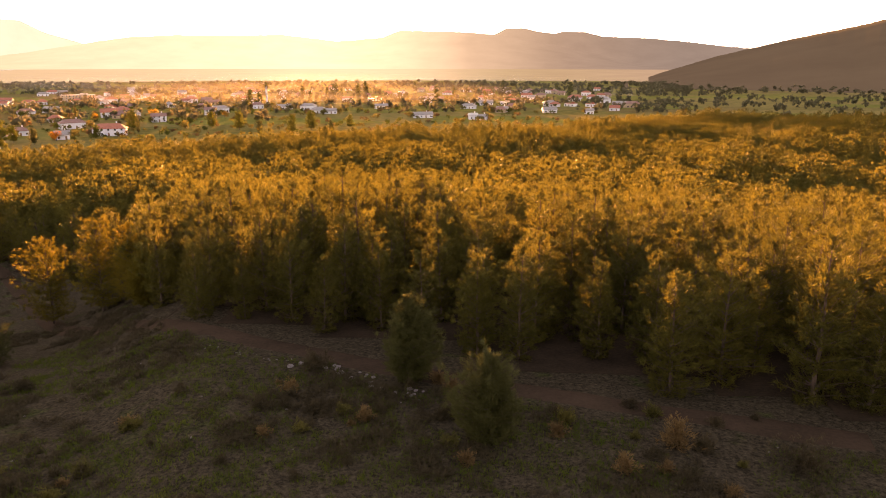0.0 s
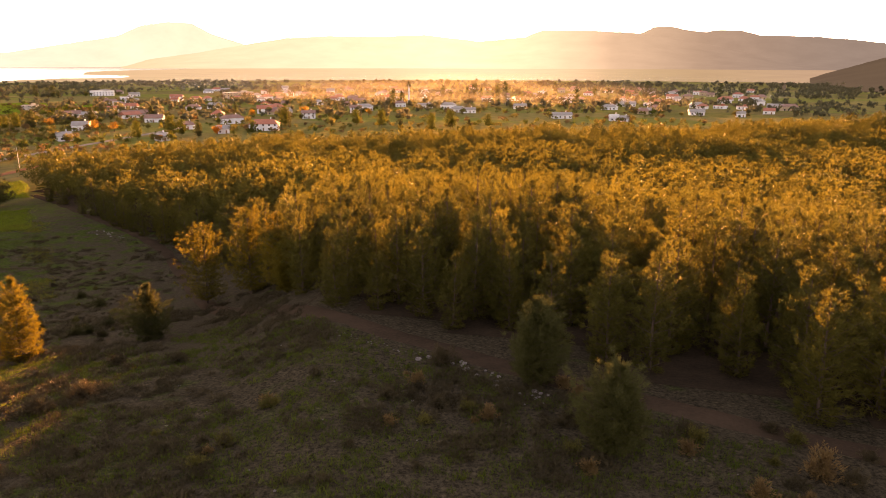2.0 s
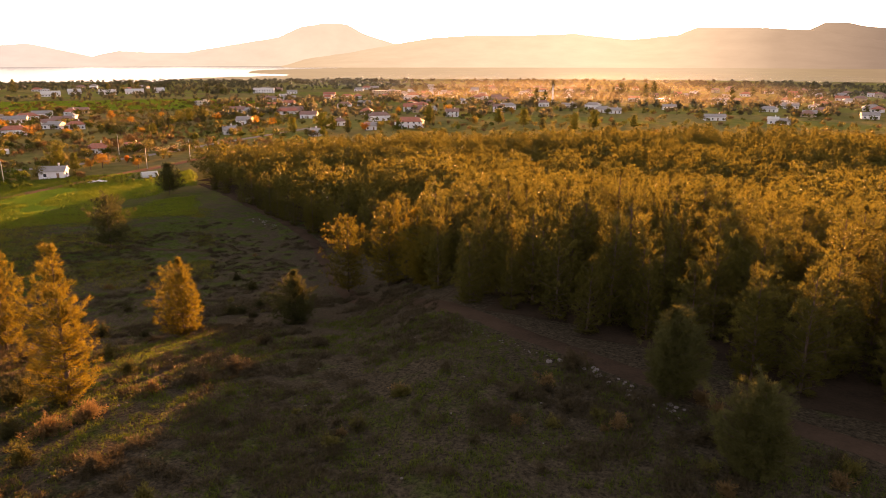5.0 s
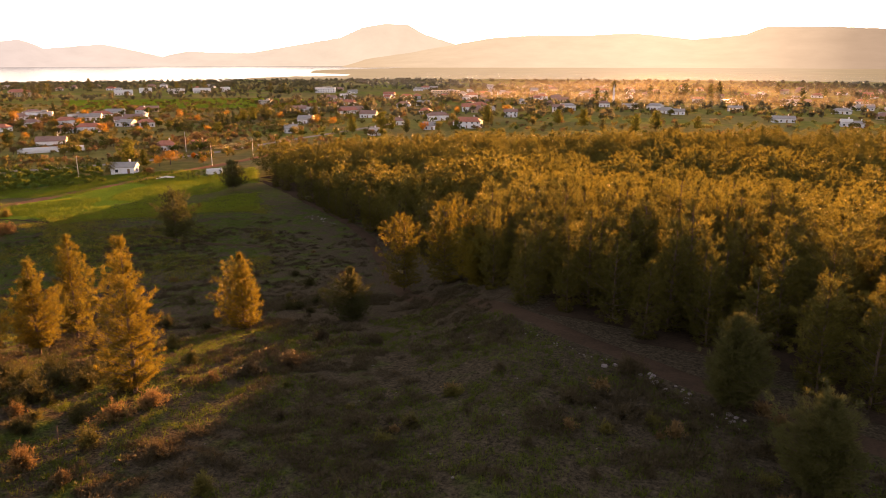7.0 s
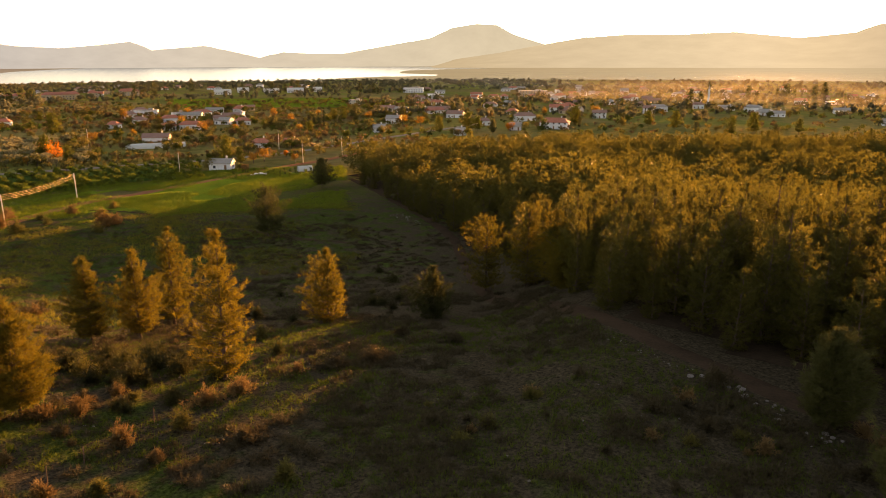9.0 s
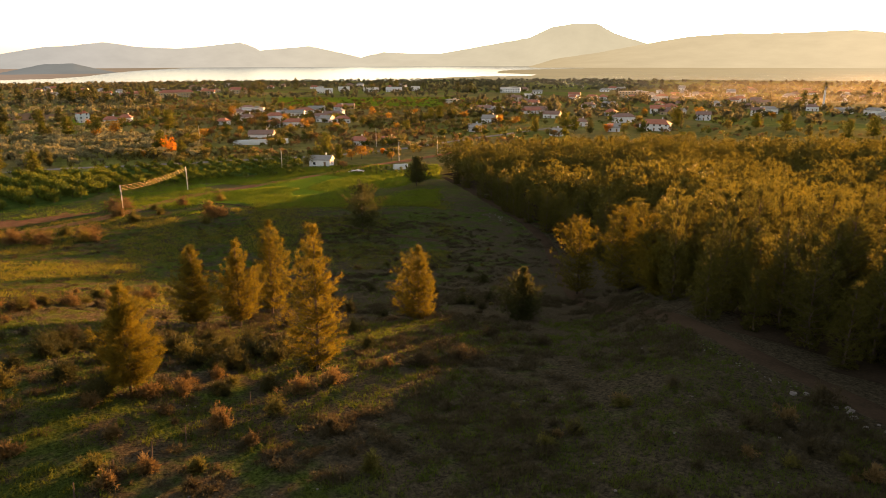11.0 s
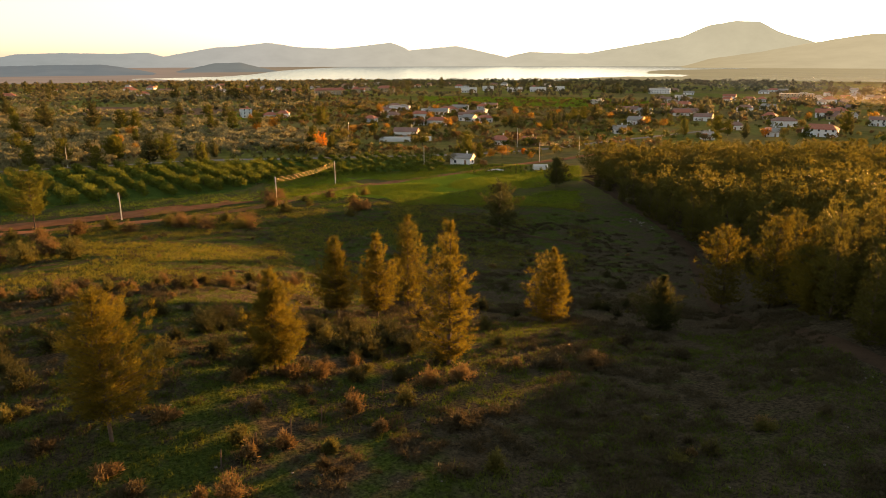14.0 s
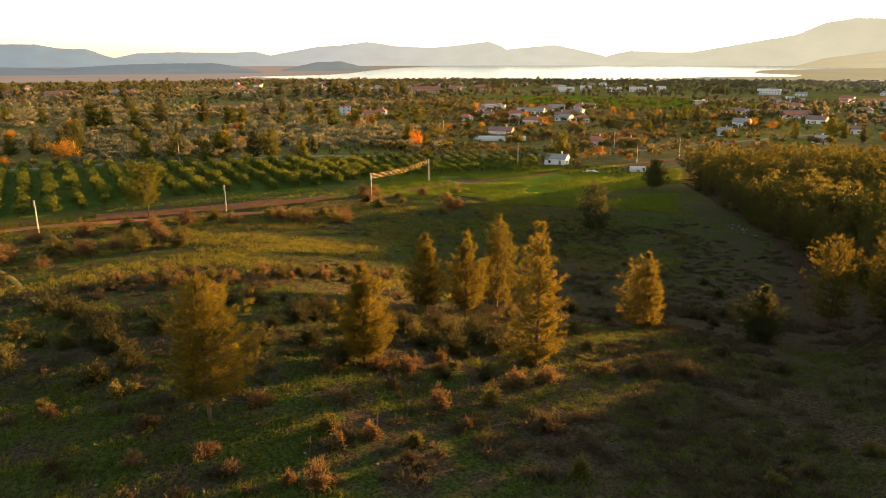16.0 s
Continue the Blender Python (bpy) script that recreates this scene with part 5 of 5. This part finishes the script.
p = field_of(1900, 66, 106, 640, 1150, rng)
joined("far_olives", "grey-brown olive groves on the farther plain", "woodland", [leafy_arrays(640 + i, 7, 4.6, 0.2, 5, 11, 1.7) for i in range(4)], p[patch(p, 0.012, 6.0) > -0.2], rng, OLIVE, 0.5, 1.2)
for k, (mat, n, label) in enumerate(((RUST, 420, "brown and yellow hedge shrubs between the plots"), (BROAD, 900, "leafy green shrubs in gardens and field corners"), (GROVE_PINE, 700, "dark green thickets between houses and fields"))):
    p = np.concatenate([field_of(n, 38, 70, 345, 860, rng), field_of(int(n * 0.8), -6, 40, 430, 900, rng)])
    b, r = np.degrees(np.arctan2(-p[:, 0], p[:, 1])), np.hypot(p[:, 0], p[:, 1])
    p = p[((r > far_edge(b) + 30) | (b > 46)) & (patch(p, 0.022, 8.0 + 5 * k) > -0.02)]
    joined("hedge_shrubs", label, "shrubs", [leafy_arrays(650 + i + 10 * k, 5.5, 3.4, 0.05, 6, 16, 0.85) for i in range(4)], p, rng, mat, 0.5, 1.35)

for k, (mat, label) in enumerate(((BROAD, "dark green field hedges across the plain"), (RUST, "leafless brown field hedges across the plain"), (SHRUB, "olive-green field hedges across the plain"))):
    rows = []
    for _ in range(60):
        bb, rr, n = (rng.uniform(36, 70), rng.uniform(345, 760), rng.integers(8, 22)) if _ < 36 else (rng.uniform(62, 103), rng.uniform(360, 1000), rng.integers(8, 22))
        tilt = rng.normal(0, 0.16)
        a = np.array(spot(bb, rr))
        d = np.array([math.cos(radians(bb)), math.sin(radians(bb))]) + tilt * a / rr
        rows += [a + d * (j - n / 2) * 4.2 + rng.normal(0, 1.0, 2) for j in range(n) if rng.uniform() > 0.12]
    joined("field_hedges", label, "hedge", [leafy_arrays(660 + i + 5 * k, 5.2, 4.2, 0.1, 6, 15, 0.95) for i in range(4)], rows, rng, mat, 0.35, 1.0)

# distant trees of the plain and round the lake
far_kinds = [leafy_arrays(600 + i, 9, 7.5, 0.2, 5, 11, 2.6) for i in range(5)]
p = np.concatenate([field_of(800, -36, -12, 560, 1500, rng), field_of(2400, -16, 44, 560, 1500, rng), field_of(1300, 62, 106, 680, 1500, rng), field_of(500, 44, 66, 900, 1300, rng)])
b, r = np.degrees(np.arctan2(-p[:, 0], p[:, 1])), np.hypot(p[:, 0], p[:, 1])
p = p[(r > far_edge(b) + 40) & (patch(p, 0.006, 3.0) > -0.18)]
joined("far_trees", "scattered dark trees and hedges over the distant plain", "woodland", far_kinds, p, rng, HAZED_LEAF, 0.35, 1.15)
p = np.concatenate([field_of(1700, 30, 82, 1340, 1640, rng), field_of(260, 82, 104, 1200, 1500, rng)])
joined("shore_wood", "dark belt of trees along the lake shore", "woodland", far_kinds, p, rng, HAZED_LEAF, 0.3, 0.8)
far_pines = [pine_arrays(610 + i, 17, 8, 6, 5, 3, 4, 2.2, 0.9, 0.1, wood=False) for i in range(3)]
joined("far_pines", "dark tall pines and cypresses on the far plain", "woodland", far_pines, np.concatenate([field_of(40, 66.5, 77, 880, 960, rng), field_of(60, 84, 103, 960, 1180, rng), field_of(25, -14, 20, 700, 1100, rng), field_of(14, 40, 62, 980, 1200, rng)]), rng, DARK_PINE, 0.5, 1.1)


# ---- smoke over the town, also standing in for haze ----
def smoke_haze_mat():
    """Thin smoke and imitated haze: mostly clear, and the rest lets the low sun through; it fades upwards and towards
    its ends.
    """
    m, t, b = node_mat("thin_smoke_haze")
    t.nodes.remove(b)
    p = t.nodes.new("ShaderNodeTexCoord").outputs["Object"]
    sep = t.nodes.new("ShaderNodeSeparateXYZ")
    t.links.new(p, sep.inputs[0])
    up = calc(t, "SUBTRACT", 1.0, calc(t, "ABSOLUTE", sep.outputs[2]))
    ends = calc(t, "SUBTRACT", 1.0, calc(t, "POWER", calc(t, "ABSOLUTE", sep.outputs[0]), 2.0))
    f = calc(t, "MULTIPLY", calc(t, "MAXIMUM", up, 0.0), calc(t, "MAXIMUM", ends, 0.0))
    f = calc(t, "MULTIPLY", f, ramp(t, noise_tex(t, place(t), 0.012, 4), [(0.3, (0.25, 0.25, 0.25)), (0.7, (1, 1, 1))]))
    f = calc(t, "MULTIPLY", f, 0.10)
    clear, lit, mx = t.nodes.new("ShaderNodeBsdfTransparent"), t.nodes.new("ShaderNodeBsdfTranslucent"), t.nodes.new("ShaderNodeMixShader")
    lit.inputs["Color"].default_value = (0.62, 0.58, 0.52, 1)
    t.links.new(f, mx.inputs[0])
    t.links.new(clear.outputs[0], mx.inputs[1])
    t.links.new(lit.outputs[0], mx.inputs[2])
    t.links.new(mx.outputs[0], t.nodes["Material Output"].inputs["Surface"])
    return m


SMOKE_HAZE = smoke_haze_mat()
def smoke(bearing, r, length, depth, h):
    """A long low bank of drifting smoke that also stands in for haze: a lumpy dome."""
    n, k = 40, 12
    v = []
    for i in range(k + 1):
        e = math.pi / 2 * i / k
        for j in range(n):
            a = 6.283 * j / n
            q = 1 + 0.18 * noise.noise(Vector((math.cos(a) * 2, math.sin(a) * 2, e * 2 + r)))
            v.append((math.cos(a) * math.cos(e) * q, math.sin(a) * math.cos(e) * q, math.sin(e)))
    f = [(i * n + j, i * n + (j + 1) % n, (i + 1) * n + (j + 1) % n, (i + 1) * n + j) for i in range(k) for j in range(n)]
    me = mesh_np("smoke_haze_bank", v, f, [SMOKE_HAZE])
    me.polygons.foreach_set("use_smooth", np.ones(len(f), bool))
    ob = tagged(new("smoke_haze_bank", me), "thin low bank of smoke, added to imitate sunlit haze over the town", "smoke", kind="stuff")
    x, y = spot(bearing, r)
    ob.matrix_world = Matrix.LocRotScale((x, y, 0.3), Euler((0, 0, radians(bearing))), (length / 2, depth / 2, h))


# banks larger than the wisps of smoke, added as a veil of haze
for bearing, r, length, depth, h in ((8, 760, 420, 60, 16), (22, 840, 380, 60, 18), (14, 1050, 620, 80, 22), (-4, 980, 420, 60, 15), (28, 1150, 520, 80, 22), (5, 1350, 800, 100, 24), (20, 1500, 900, 100, 26), (36, 1350, 420, 70, 15)):
    smoke(bearing, r, length, depth, h)
